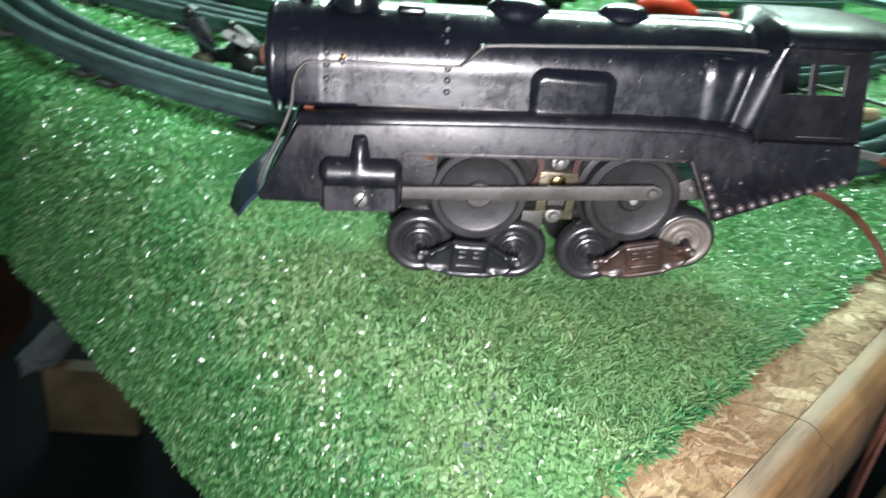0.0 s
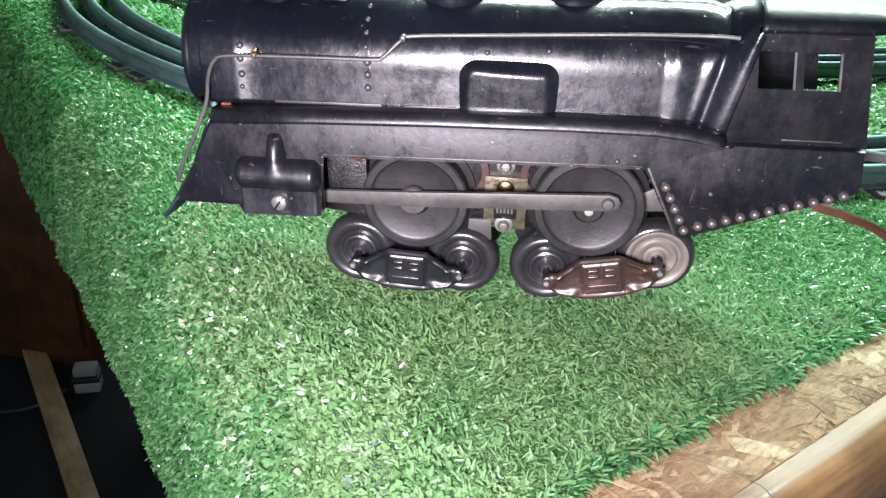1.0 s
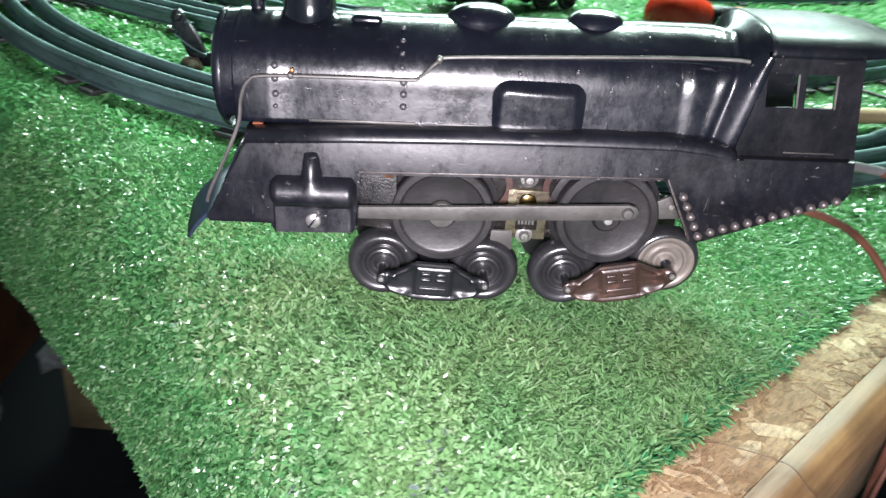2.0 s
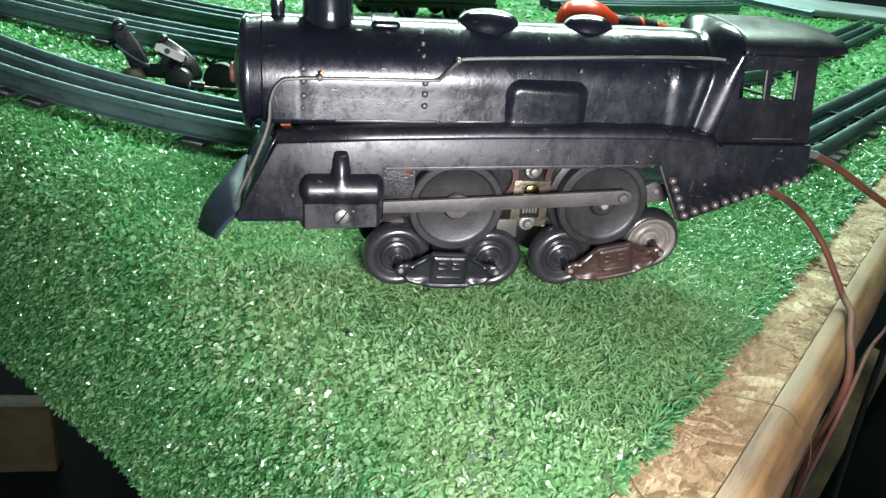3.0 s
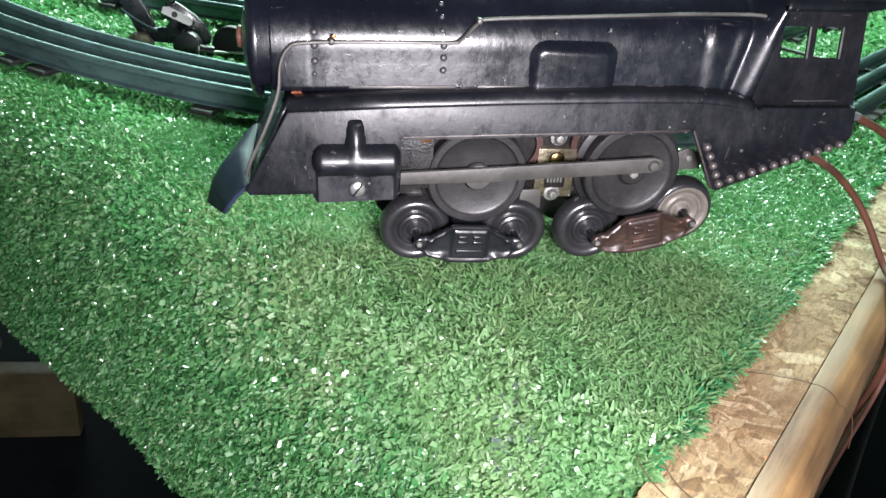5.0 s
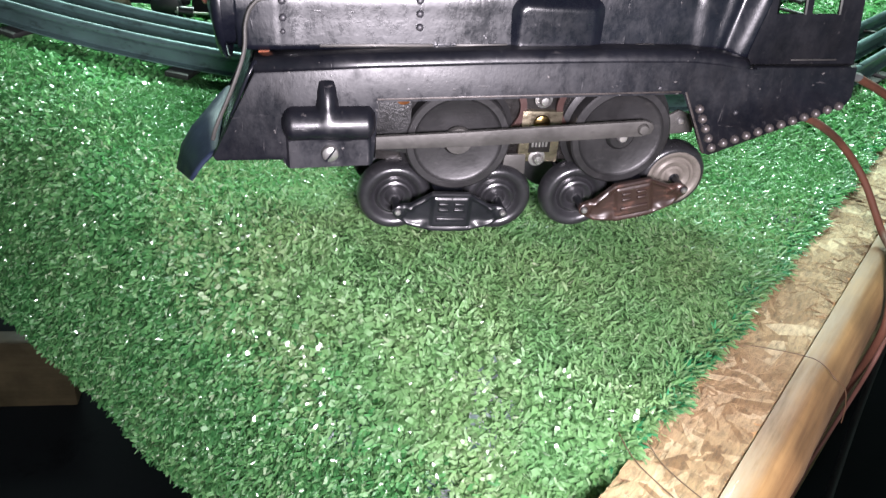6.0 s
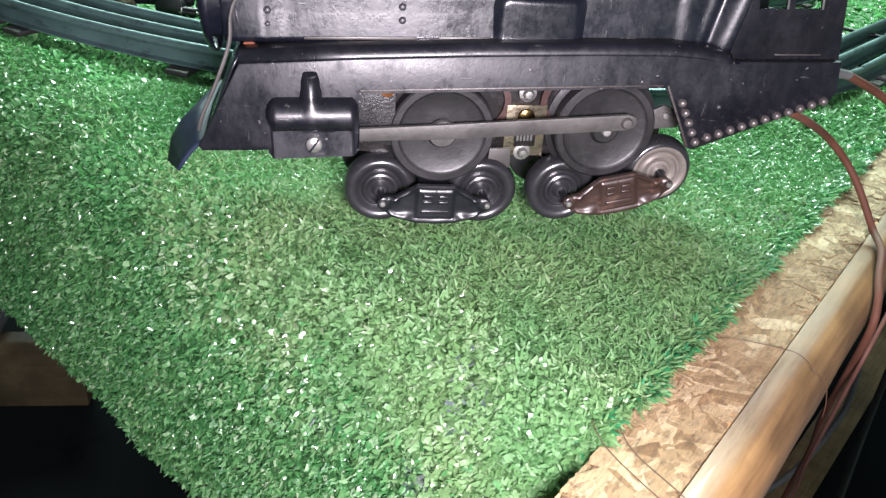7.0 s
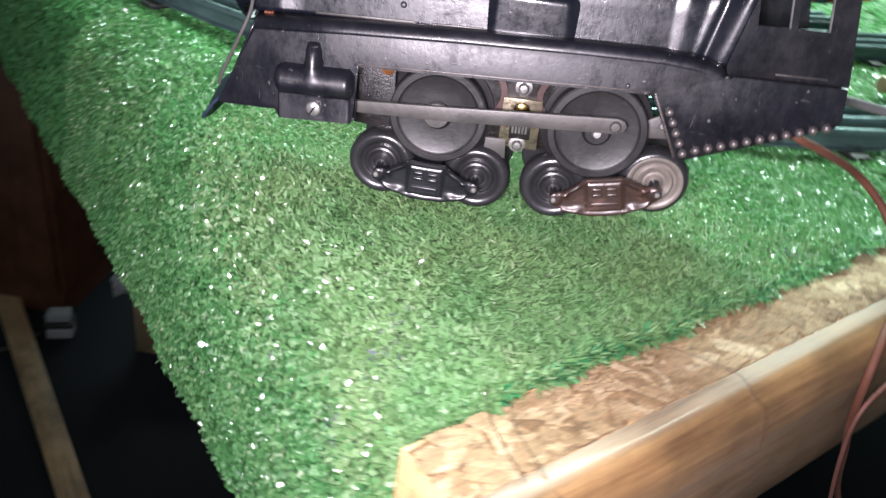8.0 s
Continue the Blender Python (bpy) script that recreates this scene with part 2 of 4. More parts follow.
M_flake = flake_material()
M_osb = worn("osb_board", (0.40, 0.24, 0.11), (0.22, 0.11, 0.05), 0.6, 0.0, 120, 0.55)


def blade_material(name, stops, gloss, film=0.10, shine_most=1.0):
    """Thin plastic ribbon: partly translucent, with a small sharp gloss."""
    m, nt, b = material(name)
    geo = nt.nodes.new("ShaderNodeNewGeometry")
    c = ramp(nt, geo.outputs["Random Per Island"], stops)
    broad = noise_node(nt, 26, 4, 0.6)
    tint = ramp(nt, broad.outputs[0], [(0.35, (0.82, 0.95, 0.85)), (0.65, (1.15, 1.05, 1.0))])
    n = nt.nodes.new("ShaderNodeMix")
    n.data_type, n.blend_type = "RGBA", "MULTIPLY"
    n.inputs[0].default_value = 1.0
    nt.links.new(c.outputs[0], n.inputs[6])
    nt.links.new(tint.outputs[0], n.inputs[7])
    nt.links.new(n.outputs[2], b.inputs["Base Color"])
    b.inputs["Roughness"].default_value = gloss
    b.inputs["Specular IOR Level"].default_value = 0.33
    shine = ramp(nt, geo.outputs["Random Per Island"], [(0.40, grey(0.0)), (0.6, grey(shine_most))])
    nt.links.new(shine.outputs[0], b.inputs["Coat Weight"])
    b.inputs["Coat Roughness"].default_value = film
    b.inputs["Coat IOR"].default_value = 1.75
    crimp = noise_node(nt, 1000, 2, 0.5)
    bump(nt, b, crimp.outputs[0], 0.9, 0.0005)
    tl = nt.nodes.new("ShaderNodeBsdfTranslucent")
    nt.links.new(n.outputs[2], tl.inputs["Color"])
    ms = nt.nodes.new("ShaderNodeMixShader")
    ms.inputs[0].default_value = 0.5
    nt.links.new(b.outputs[0], ms.inputs[1])
    nt.links.new(tl.outputs[0], ms.inputs[2])
    nt.links.new(ms.outputs[0], nt.nodes["Material Output"].inputs[0])
    return m


M_blade = blade_material("plastic_grass", [(0.0, (0.058, 0.196, 0.066)), (0.3, (0.080, 0.245, 0.088)), (0.62, (0.110, 0.304, 0.114)), (0.9, (0.144, 0.356, 0.144)), (0.985, (0.165, 0.370, 0.19)), (1.0, (0.26, 0.41, 0.26))], 0.32)
# hanging side: shaded gaps and bright glints are put into the blade colours
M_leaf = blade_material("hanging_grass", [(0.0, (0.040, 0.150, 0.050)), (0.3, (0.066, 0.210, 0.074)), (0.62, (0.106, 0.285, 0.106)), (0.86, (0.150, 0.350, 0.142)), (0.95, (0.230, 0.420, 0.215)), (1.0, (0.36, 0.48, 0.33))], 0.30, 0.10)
# paler olive: warm hand-lamp light without the green ceiling light, put into the colour
M_lamplit = blade_material("lamplit_grass", [(0.0, (0.106, 0.222, 0.086)), (0.3, (0.128, 0.255, 0.104)), (0.62, (0.154, 0.288, 0.128)), (0.9, (0.184, 0.322, 0.154)), (0.985, (0.23, 0.34, 0.19)), (1.0, (0.32, 0.39, 0.28))], 0.38, 0.14, 0.7)
M_far = blade_material("far_grass", [(0.0, (0.060, 0.215, 0.072)), (0.5, (0.092, 0.280, 0.105)), (1.0, (0.130, 0.340, 0.140))], 0.45, 0.3, 0.25)
# lighter green copy: the brighter light on the turf behind is put into the colour
M_lightened = blade_material("lightened_grass", [(0.0, (0.060, 0.230, 0.074)), (0.3, (0.084, 0.290, 0.098)), (0.62, (0.112, 0.350, 0.124)), (0.9, (0.146, 0.400, 0.152)), (1.0, (0.24, 0.46, 0.24))], 0.36, 0.14, 0.8)
M_faded = blade_material("faded_grass", [(0.0, (0.03, 0.07, 0.06)), (0.5, (0.09, 0.12, 0.13)), (1.0, (0.30, 0.32, 0.35))], 0.35)
M_fray = blade_material("teal_grass_edge", [(0.0, (0.014, 0.13, 0.05)), (0.5, (0.026, 0.19, 0.078)), (1.0, (0.06, 0.25, 0.11))], 0.4)
M_backing = worn("turf_backing", (0.046, 0.150, 0.058), (0.052, 0.168, 0.068), 0.8, 0.0, 300)
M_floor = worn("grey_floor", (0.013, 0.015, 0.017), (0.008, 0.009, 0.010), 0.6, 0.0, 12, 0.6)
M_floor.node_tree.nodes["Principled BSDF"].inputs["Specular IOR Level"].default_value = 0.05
M_wall = worn("painted_wall", (0.30, 0.33, 0.33), (0.22, 0.23, 0.23), 0.7, 0.0, 8, 0.65)
M_ceiling = worn("ceiling_paint", (0.10, 0.10, 0.10), (0.07, 0.07, 0.07), 0.8, 0.0, 8, 0.65)


# ---------------------------------------------------------------- mesh helpers
def part(name, bm, mat, parent=None, label="", smooth=True):
    bmesh.ops.recalc_face_normals(bm, faces=bm.faces)
    me = bpy.data.meshes.new(name)
    for f in bm.faces:
        f.smooth = smooth
    bm.to_mesh(me)
    bm.free()
    if smooth:
        me.set_sharp_from_angle(angle=radians(38))
    me.materials.append(mat)
    ob = new(name, me)
    if parent:
        ob.parent = parent
    if label:
        tagged(ob, label)
    return ob


def thing(name, m, label, category, group="", kind=""):
    ob = new(name)
    ob.matrix_world = m
    ob.empty_display_size = 0.01
    return tagged(ob, label, category, group, kind)


def box(x0, x1, y0, y1, z0, z1, bevel=0.0, segments=2, bm=None):
    bm = bm or bmesh.new()
    made = bmesh.ops.create_cube(bm, size=1.0)["verts"]
    for v in made:
        v.co = Vector((x0 + (x1 - x0) * (v.co.x + 0.5), y0 + (y1 - y0) * (v.co.y + 0.5), z0 + (z1 - z0) * (v.co.z + 0.5)))
    if bevel:
        es = list({e for v in made for e in v.link_edges})
        bmesh.ops.bevel(bm, geom=es, offset=bevel, segments=segments, affect="EDGES", profile=0.5)
    return bm


def panel(outline, y0, y1, bevel=0.0, bm=None, segments=2):
    """A plate whose outline is given in x and z, from y0 to y1."""
    bm = bm or bmesh.new()
    a = [bm.verts.new((x, y0, z)) for x, z in outline]
    b = [bm.verts.new((x, y1, z)) for x, z in outline]
    front = bm.faces.new(a)
    bm.faces.new(list(reversed(b)))
    n = len(a)
    for i in range(n):
        bm.faces.new((a[i], a[(i + 1) % n], b[(i + 1) % n], b[i]))
    if bevel:
        bmesh.ops.bevel(bm, geom=list(front.edges), offset=bevel, segments=segments, affect="EDGES", profile=0.5)
    return bm


def lathe(profile, m=None, n=40, bm=None):
    """Turns (radius, height) pairs round local z; m places it."""
    bm = bm or bmesh.new()
    m = m or Matrix()
    rings = []
    for r, h in profile:
        if r < 1e-6:
            rings.append([bm.verts.new(m @ Vector((0, 0, h)))])
        else:
            rings.append([bm.verts.new(m @ Vector((r * math.cos(2 * math.pi * k / n), r * math.sin(2 * math.pi * k / n), h))) for k in range(n)])
    for a, b in zip(rings, rings[1:]):
        for k in range(n):
            q = (k + 1) % n
            if len(a) == 1 and len(b) > 1:
                bm.faces.new((a[0], b[k], b[q]))
            elif len(b) == 1 and len(a) > 1:
                bm.faces.new((a[k], a[q], b[0]))
            elif len(a) > 1:
                bm.faces.new((a[k], a[q], b[q], b[k]))
    return bm


def pressed(xs, lo, hi, depth, nz, back):
    """A pressed sheet: over x it spans lo(x) to hi(x) in z, stands depth(x, z) out towards -y, and its rim is turned back."""
    bm = bmesh.new()
    cols = []
    for x in xs:
        a, b = lo(x), hi(x)
        cols.append([bm.verts.new((x, -depth(x, a + (b - a) * k / nz), a + (b - a) * k / nz)) for k in range(nz + 1)])
    for p, q in zip(cols, cols[1:]):
        for k in range(nz):
            bm.faces.new((p[k], q[k], q[k + 1], p[k + 1]))
    made = bmesh.ops.extrude_edge_only(bm, edges=[e for e in bm.edges if e.is_boundary])["geom"]
    for v in made:
        if isinstance(v, bmesh.types.BMVert):
            v.co.y += back
    return bm


def smooth_path(pts, steps=8):
    pts = [Vector(p) for p in pts]
    out = []
    for i in range(len(pts) - 1):
        p0, p1, p2, p3 = pts[max(i - 1, 0)], pts[i], pts[i + 1], pts[min(i + 2, len(pts) - 1)]
        for k in range(steps):
            t = k / steps
            out.append(0.5 * (2 * p1 + (p2 - p0) * t + (2 * p0 - 5 * p1 + 4 * p2 - p3) * t * t + (3 * p1 - p0 - 3 * p2 + p3) * t ** 3))
    out.append(pts[-1])
    return out


def tube(pts, r, n=10, bm=None, squash=1.0):
    bm = bm or bmesh.new()
    rings, side = [], None
    for i, p in enumerate(pts):
        d = (pts[min(i + 1, len(pts) - 1)] - pts[max(i - 1, 0)]).normalized()
        if side is None:
            side = d.cross(Vector((0.1, 0.2, 1))).normalized()
        side = (side - d * side.dot(d)).normalized()
        up = d.cross(side)
        rings.append([bm.verts.new(p + r * (math.cos(2 * math.pi * k / n) * side + squash * math.sin(2 * math.pi * k / n) * up)) for k in range(n)])
    for a, b in zip(rings, rings[1:]):
        for k in range(n):
            bm.faces.new((a[k], a[(k + 1) % n], b[(k + 1) % n], b[k]))
    bm.faces.new(list(reversed(rings[0])))
    bm.faces.new(rings[-1])
    return bm


FACE = pose(0, 0, 0, 90, 0, 0)  # turns a lathe's axis to point at -y


def facing(x, y, z):
    return Matrix.Translation((x, y, z)) @ FACE


# ---------------------------------------------------------------- room
ANGLE = 42.5
ER = Vector((math.cos(radians(ANGLE)), math.sin(radians(ANGLE)), 0))
EN = Vector((math.sin(radians(ANGLE)), -math.cos(radians(ANGLE)), 0))
TABLE = Matrix.Rotation(radians(ANGLE), 4, "Z")  # local x along the long edge, local -y outwards

FLOOR = -0.78
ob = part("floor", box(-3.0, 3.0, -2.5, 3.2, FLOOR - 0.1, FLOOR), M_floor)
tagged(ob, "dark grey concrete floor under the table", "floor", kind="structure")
for name, b6 in (("wall_north", (-3.1, 3.1, 3.2, 3.3, FLOOR, 2.0)), ("wall_south", (-3.1, 3.1, -2.6, -2.5, FLOOR, 2.0)),
                 ("wall_west", (-3.1, -3.0, -2.5, 3.2, FLOOR, 2.0)), ("wall_east", (3.0, 3.1, -2.5, 3.2, FLOOR, 2.0))):
    tagged(part(name, box(*b6), M_wall), "plain grey-green painted room wall", "wall", kind="structure")
tagged(part("ceiling", box(-3.1, 3.1, -2.6, 3.3, 2.0, 2.1), M_ceiling), "dark ceiling of the room", "ceiling", kind="structure")

# ---------------------------------------------------------------- table
# local table frame: x = v (along the wooden edge), y = -u (u grows outwards)
V0, VE, V1, UF, UB = -0.044, -0.088, 1.75, 0.0912, -1.45
table = thing("layout_table", TABLE, "train layout table with chipboard top and pine edge", "table")
part("tabletop", box(V0, V1, -UF, -UB, -0.026, -0.0081), M_osb, table, "flaked chipboard top")
part("tabletop_corner", box(VE, V0 - 0.0001, -UF, -0.0692, -0.026, -0.0082), M_osb, table, "bare chipboard corner")
prof = [(UF + 0.0002, -0.0072), (0.0965, -0.0064), (0.0985, -0.0070), (0.1010, -0.0087), (0.1034, -0.0118), (0.1050, -0.0160), (0.1058, -0.0220), (0.1058, -0.0280), (0.1050, -0.0500), (0.1042, -0.0690), (0.1034, -0.0710), (UF + 0.0002, -0.0710)]
nv = 60
rows = []
for i in range(nv + 1):
    v = VE - 0.002 + (V1 - VE + 0.002) * (i / nv) ** 2.2
    cap = 0.004 if i == 0 else 0.0
    row = []
    for u, z in prof:
        dent = 0.0009 * noise.noise(Vector((v * 26, z * 60, 1.0))) + 0.0005 * noise.noise(Vector((v * 90, z * 90, 4.0)))
        row.append((v, -(u + dent * (1 if u > 0.1 else 0)) + cap * (1 if u > 0.1 else 0) * 0.5, z - cap * (0.4 if z > -0.02 else 0)))
    rows.append(row)
bm = bmesh.new()
rings = [[bm.verts.new(p) for p in row] for row in rows]
for p, q in zip(rings, rings[1:]):
    for k in range(len(prof)):
        j = (k + 1) % len(prof)
        bm.faces.new((p[k], p[j], q[j], q[k]))
bm.faces.new(rings[0])
bm.faces.new(list(reversed(rings[-1])))
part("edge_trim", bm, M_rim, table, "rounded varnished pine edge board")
for vx, uy in ((0.0, -0.08), (1.6, -0.08), (0.0, 1.25), (1.6, 1.25)):
    part("leg", box(vx + 0.02, vx + 0.09, uy + 0.04, uy + 0.11, FLOOR, -0.027, 0.004), M_post, table)

# flakes of the chipboard strip that the turf leaves bare
rng = random.Random(4)
vs, fs = [], []
for k in range(4200):
    v = rng.uniform(VE + 0.006, 0.55)
    u = rng.uniform(0.062, 0.0885) if v > -0.04 else rng.uniform(0.0735, 0.0885)
    ln, wd = (rng.uniform(0.010, 0.034), rng.uniform(0.0025, 0.008)) if k % 3 else (rng.uniform(0.005, 0.018), rng.uniform(0.0008, 0.0025))
    a = rng.gauss(0.25, 0.95)
    z = -0.0080 + 0.0011 * k / 4200
    n0 = len(vs)
    shape = [(math.copysign(ln, px) * abs(px) * rng.uniform(0.7, 1.0), wd * py * rng.uniform(0.6, 1.1)) for px, py in ((-1, -0.5), (-0.5, -1), (0.7, -0.8), (1, 0.2), (0.6, 1), (-0.8, 0.7))]
    tilt = rng.uniform(-0.03, 0.03)
    ok = []
    for px, py in shape:
        px, py = px * 0.5, py * 0.5
        x = v + px * math.cos(a) - py * math.sin(a)
        y = u + px * math.sin(a) + py * math.cos(a)
        ok.append((min(max(x, VE), 0.6), -min(max(y, 0.0692 if x < -0.04 else 0.05), 0.0910), z + tilt * px))
    vs += ok + [(x, y, z0 - 0.00012) for x, y, z0 in ok]
    fs.append(tuple(range(n0, n0 + 6)))
    for i in range(6):
        j = (i + 1) % 6
        fs.append((n0 + i, n0 + 6 + i, n0 + 6 + j, n0 + j))
me = bpy.data.meshes.new("flake_layer")
me.from_pydata(vs, [], fs)
me.materials.append(M_flake)
ob = new("flake_layer", me)
ob.parent = table
tagged(ob, "overlapping pale and brown wood flakes", kind="stuff")


# ---------------------------------------------------------------- turf
TOP = -0.0055
VR, RR, LEAN_OUT, DROP = -0.0445, 0.040, radians(6.0), 0.072


def turf_points(s, u):
    """Backing of the mat: s runs along the top (s > 0) and down over the edge (s < 0). Gives places, normals and the ways of falling s."""
    s, u = np.atleast_1d(np.asarray(s, float)), np.atleast_1d(np.asarray(u, float))
    arc = math.pi / 2 - LEAN_OUT
    a = np.clip(-s / RR, 0, arc)
    d = np.maximum(-s - RR * arc, 0) * (1 + 0.12 * np.clip((u + 0.13) / 0.18, 0, 1))  # cut a little longer towards the corner
    v = VR + np.maximum(s, 0) - RR * np.sin(a) - d * np.cos(a)
    z = TOP - RR * (1 - np.cos(a)) - d * np.sin(a)
    er, en, up = np.array(ER), np.array(EN), np.array((0, 0, 1.0))
    normal = -np.sin(a)[:, None] * er + np.cos(a)[:, None] * up
    down = -np.cos(a)[:, None] * er - np.sin(a)[:, None] * up
    swell = 0.0007 * (np.sin(s * 71 + u * 23) + np.sin(u * 97 - s * 31 + 1.3) + np.sin(s * 43 + u * 61 + 0.7))
    return v[:, None] * er + u[:, None] * en + z[:, None] * up + swell[:, None] * normal, normal, down


SMIN = -(RR * 1.47 + DROP)
mat_grass = thing("grass_mat", Matrix(), "green artificial grass mat draped over the table's edge", "grass mat")
bm = bmesh.new()
ss = [SMIN + (0 - SMIN) * k / 30 for k in range(31)] + [0.01 * k for k in range(1, 40)] + [0.4 + 0.03 * k for k in range(20)] + [1.0, 1.2, 1.5, 1.83]
us = [0.0690] + [0.06 - 0.015 * k for k in range(44)] + [-0.66, -0.8, -1.0, -1.42]
grid = []
for s in ss:
    p, n, d = turf_points(np.full(len(us), s), us)
    grid.append([bm.verts.new(q) for q in p - 0.0009 * n])
for a, b in zip(grid, grid[1:]):
    for k in range(len(us) - 1):
        bm.faces.new((a[k], a[k + 1], b[k + 1], b[k]))
ob = part("backing", bm, M_backing, mat_grass, "thin woven backing sheet")
sol = ob.modifiers.new("thick", "SOLIDIFY")
sol.thickness, sol.offset = 0.0012, 0


def blades(zone, count, width, length, seed, mat=None, tilt=(38, 80), curl=(6, 48), twist=0.7, dust_or_lamplit=None, comb=0.0, blunt=(0.15, 0.7)):
    """Ribbon blades strewn over a rectangle (s0, s1, u0, u1) of the mat; a flag keeps those of the corner painted in
    warm lamp tone, or the others.
    tilt: how far they lean from the upright, in degrees; curl: how far they bend on; twist: their turn about
    themselves; blunt: width of the tips."""
    r = np.random.RandomState(seed)
    s0, s1, u0, u1 = zone
    s, u = r.uniform(s0, s1, count), r.uniform(u0, u1, count)
    if dust_or_lamplit is not None:
        fall = np.where(s < -0.02, -0.02 + (s + 0.02) * 2.4, s)  # the painted lamp tone ends sooner on the hanging part
        away = np.sqrt((fall - 0.015) ** 2 + (0.85 * (u - 0.035)) ** 2) + 0.012 * np.sin(s * 90 + 1) * np.sin(u * 110)
        inside = r.uniform(0, 1, count) < np.clip((0.165 - away) / 0.085, 0, 1)
        keep = inside if dust_or_lamplit else ~inside
        s, u = s[keep], u[keep]
        count = len(s)
    if comb:  # tufts with bare gaps between them
        keep = (s + 0.0012 * np.sin(s * 700)) % comb < comb * 0.6
        s, u = s[keep], u[keep]
        count = len(s)
    u = np.where(u > 0.05, u + 0.0016 * np.sin(s * 190) * np.sin(s * 61 + 1) + 0.0012 * np.sin(s * 830), u)
    p, n, d = turf_points(s, u)
    unit = lambda q: q / np.linalg.norm(q, axis=1)[:, None]
    az = r.uniform(0, 2 * math.pi, count)[:, None]
    lean = d * np.cos(az) + np.cross(n, d) * np.sin(az)
    lean = lean + np.clip(-s / 0.06, 0, 1)[:, None] * np.array((0, 0, -0.7))
    lean = unit(np.where((u > 0.0655)[:, None], lean + 0.8 * np.array(EN), lean))
    side = unit(np.cross(n, lean))
    ln = length * r.uniform(0.55, 1.3, count)[:, None]
    wd = width * r.uniform(0.5, 1.4, count)[:, None] * 0.5
    t1 = np.radians(r.uniform(*tilt, count))[:, None]
    t2 = t1 + np.radians(r.uniform(*curl, count))[:, None]
    q1 = p + (n * np.cos(t1) + lean * np.sin(t1)) * ln * 0.5
    q2 = q1 + (n * np.cos(t2) + lean * np.sin(t2)) * ln * 0.55
    roll = r.uniform(-twist, twist, count)[:, None]
    tw = side * np.cos(roll) + n * np.sin(roll)
    roll2 = roll + r.uniform(-0.6, 0.6, count)[:, None]
    tw2 = side * np.cos(roll2) + n * np.sin(roll2)
    tip = wd * r.uniform(*blunt, count)[:, None]
    verts = np.stack([p - side * wd * 0.75, p + side * wd * 0.75, q1 - tw * wd, q1 + tw * wd, q2 - tw2 * tip, q2 + tw2 * tip], 1)
    base = np.arange(count)[:, None] * 6
    quads = np.concatenate([base + [0, 1, 3, 2], base + [2, 3, 5, 4]], 1).reshape(-1, 4)
    me = bpy.data.meshes.new("grass_cover")
    me.from_pydata(verts.reshape(-1, 3), [], quads)
    me.polygons.foreach_set("use_smooth", np.ones(len(quads), bool))
    me.materials.append(mat or M_blade)
    ob = new("grass_cover", me)
    ob.parent = mat_grass
    tagged(ob, "shiny curled green plastic blades", kind="stuff")


# the corner by the locomotive gets the blades with lamp light in their colour
for mat, dust_or_lamplit in ((M_lamplit, True), (M_blade, False)):
    blades((SMIN, -0.012, -0.30, 0.069), 52000, 0.00185, 0.0036, 1, mat if dust_or_lamplit else M_leaf, (10, 74), (10, 70), 1.2, dust_or_lamplit, blunt=(0.45, 1.0))
    blades((SMIN, 0.0, -0.30, 0.069), 52000, 0.00120, 0.0039, 14, mat if dust_or_lamplit else M_leaf, (12, 66), (4, 60), 1.1, dust_or_lamplit)
    blades((-0.040, 0.004, -0.30, 0.069), 30000, 0.0009, 0.0042, 8, mat, (34, 80), (4, 50), 0.9, dust_or_lamplit)
    blades((0.0, 0.10, -0.20, 0.069), 128000, 0.00078, 0.0044, 3, mat, (44, 84), (4, 34), 0.8, dust_or_lamplit)
    blades((0.10, 0.26, -0.20, 0.069), 100000, 0.00095, 0.0048, 10, mat, (42, 82), (4, 34), 0.8, dust_or_lamplit)
blades((SMIN, 0.0, -0.85, -0.30), 34000, 0.0021, 0.0050, 2, M_far)
blades((0.26, 0.75, -0.20, 0.070), 50000, 0.0017, 0.0055, 4)
blades((0.0, 0.60, -0.55, -0.20), 68000, 0.0019, 0.0056, 5, M_lightened)
blades((0.0, 1.3, -1.3, -0.55), 40000, 0.0050, 0.0090, 6, M_far)
blades((0.60, 1.82, -0.55, 0.070), 36000, 0.0046, 0.0090, 7, M_far)
blades((1.3, 1.82, -1.41, -0.55), 18000, 0.0050, 0.0090, 11, M_far)
blades((0.0, 1.3, -1.41, -1.3), 6000, 0.0050, 0.0090, 12, M_far)
blades((SMIN, 0.0, -1.41, -0.85), 16000, 0.0040, 0.0070, 13, M_far)
# small worn spots with bleached blades
for k, (s, u) in enumerate(((-0.017, 0.023), (-0.025, 0.032), (-0.030, 0.036), (-0.052, 0.031), (-0.058, 0.036), (-0.054, -0.006), (0.15, 0.058))):
    blades((s - 0.005, s + 0.005, u - 0.004, u + 0.004), 130, 0.0010, 0.0040, 20 + k, M_faded)
# fraying tufts along the cut
blades((-0.040, 0.60, 0.0655, 0.0698), 10500, 0.0009, 0.0034, 9, M_fray, (40, 85), (4, 30), comb=0.0043)

# ---------------------------------------------------------------- track
GAUGE = 0.0175


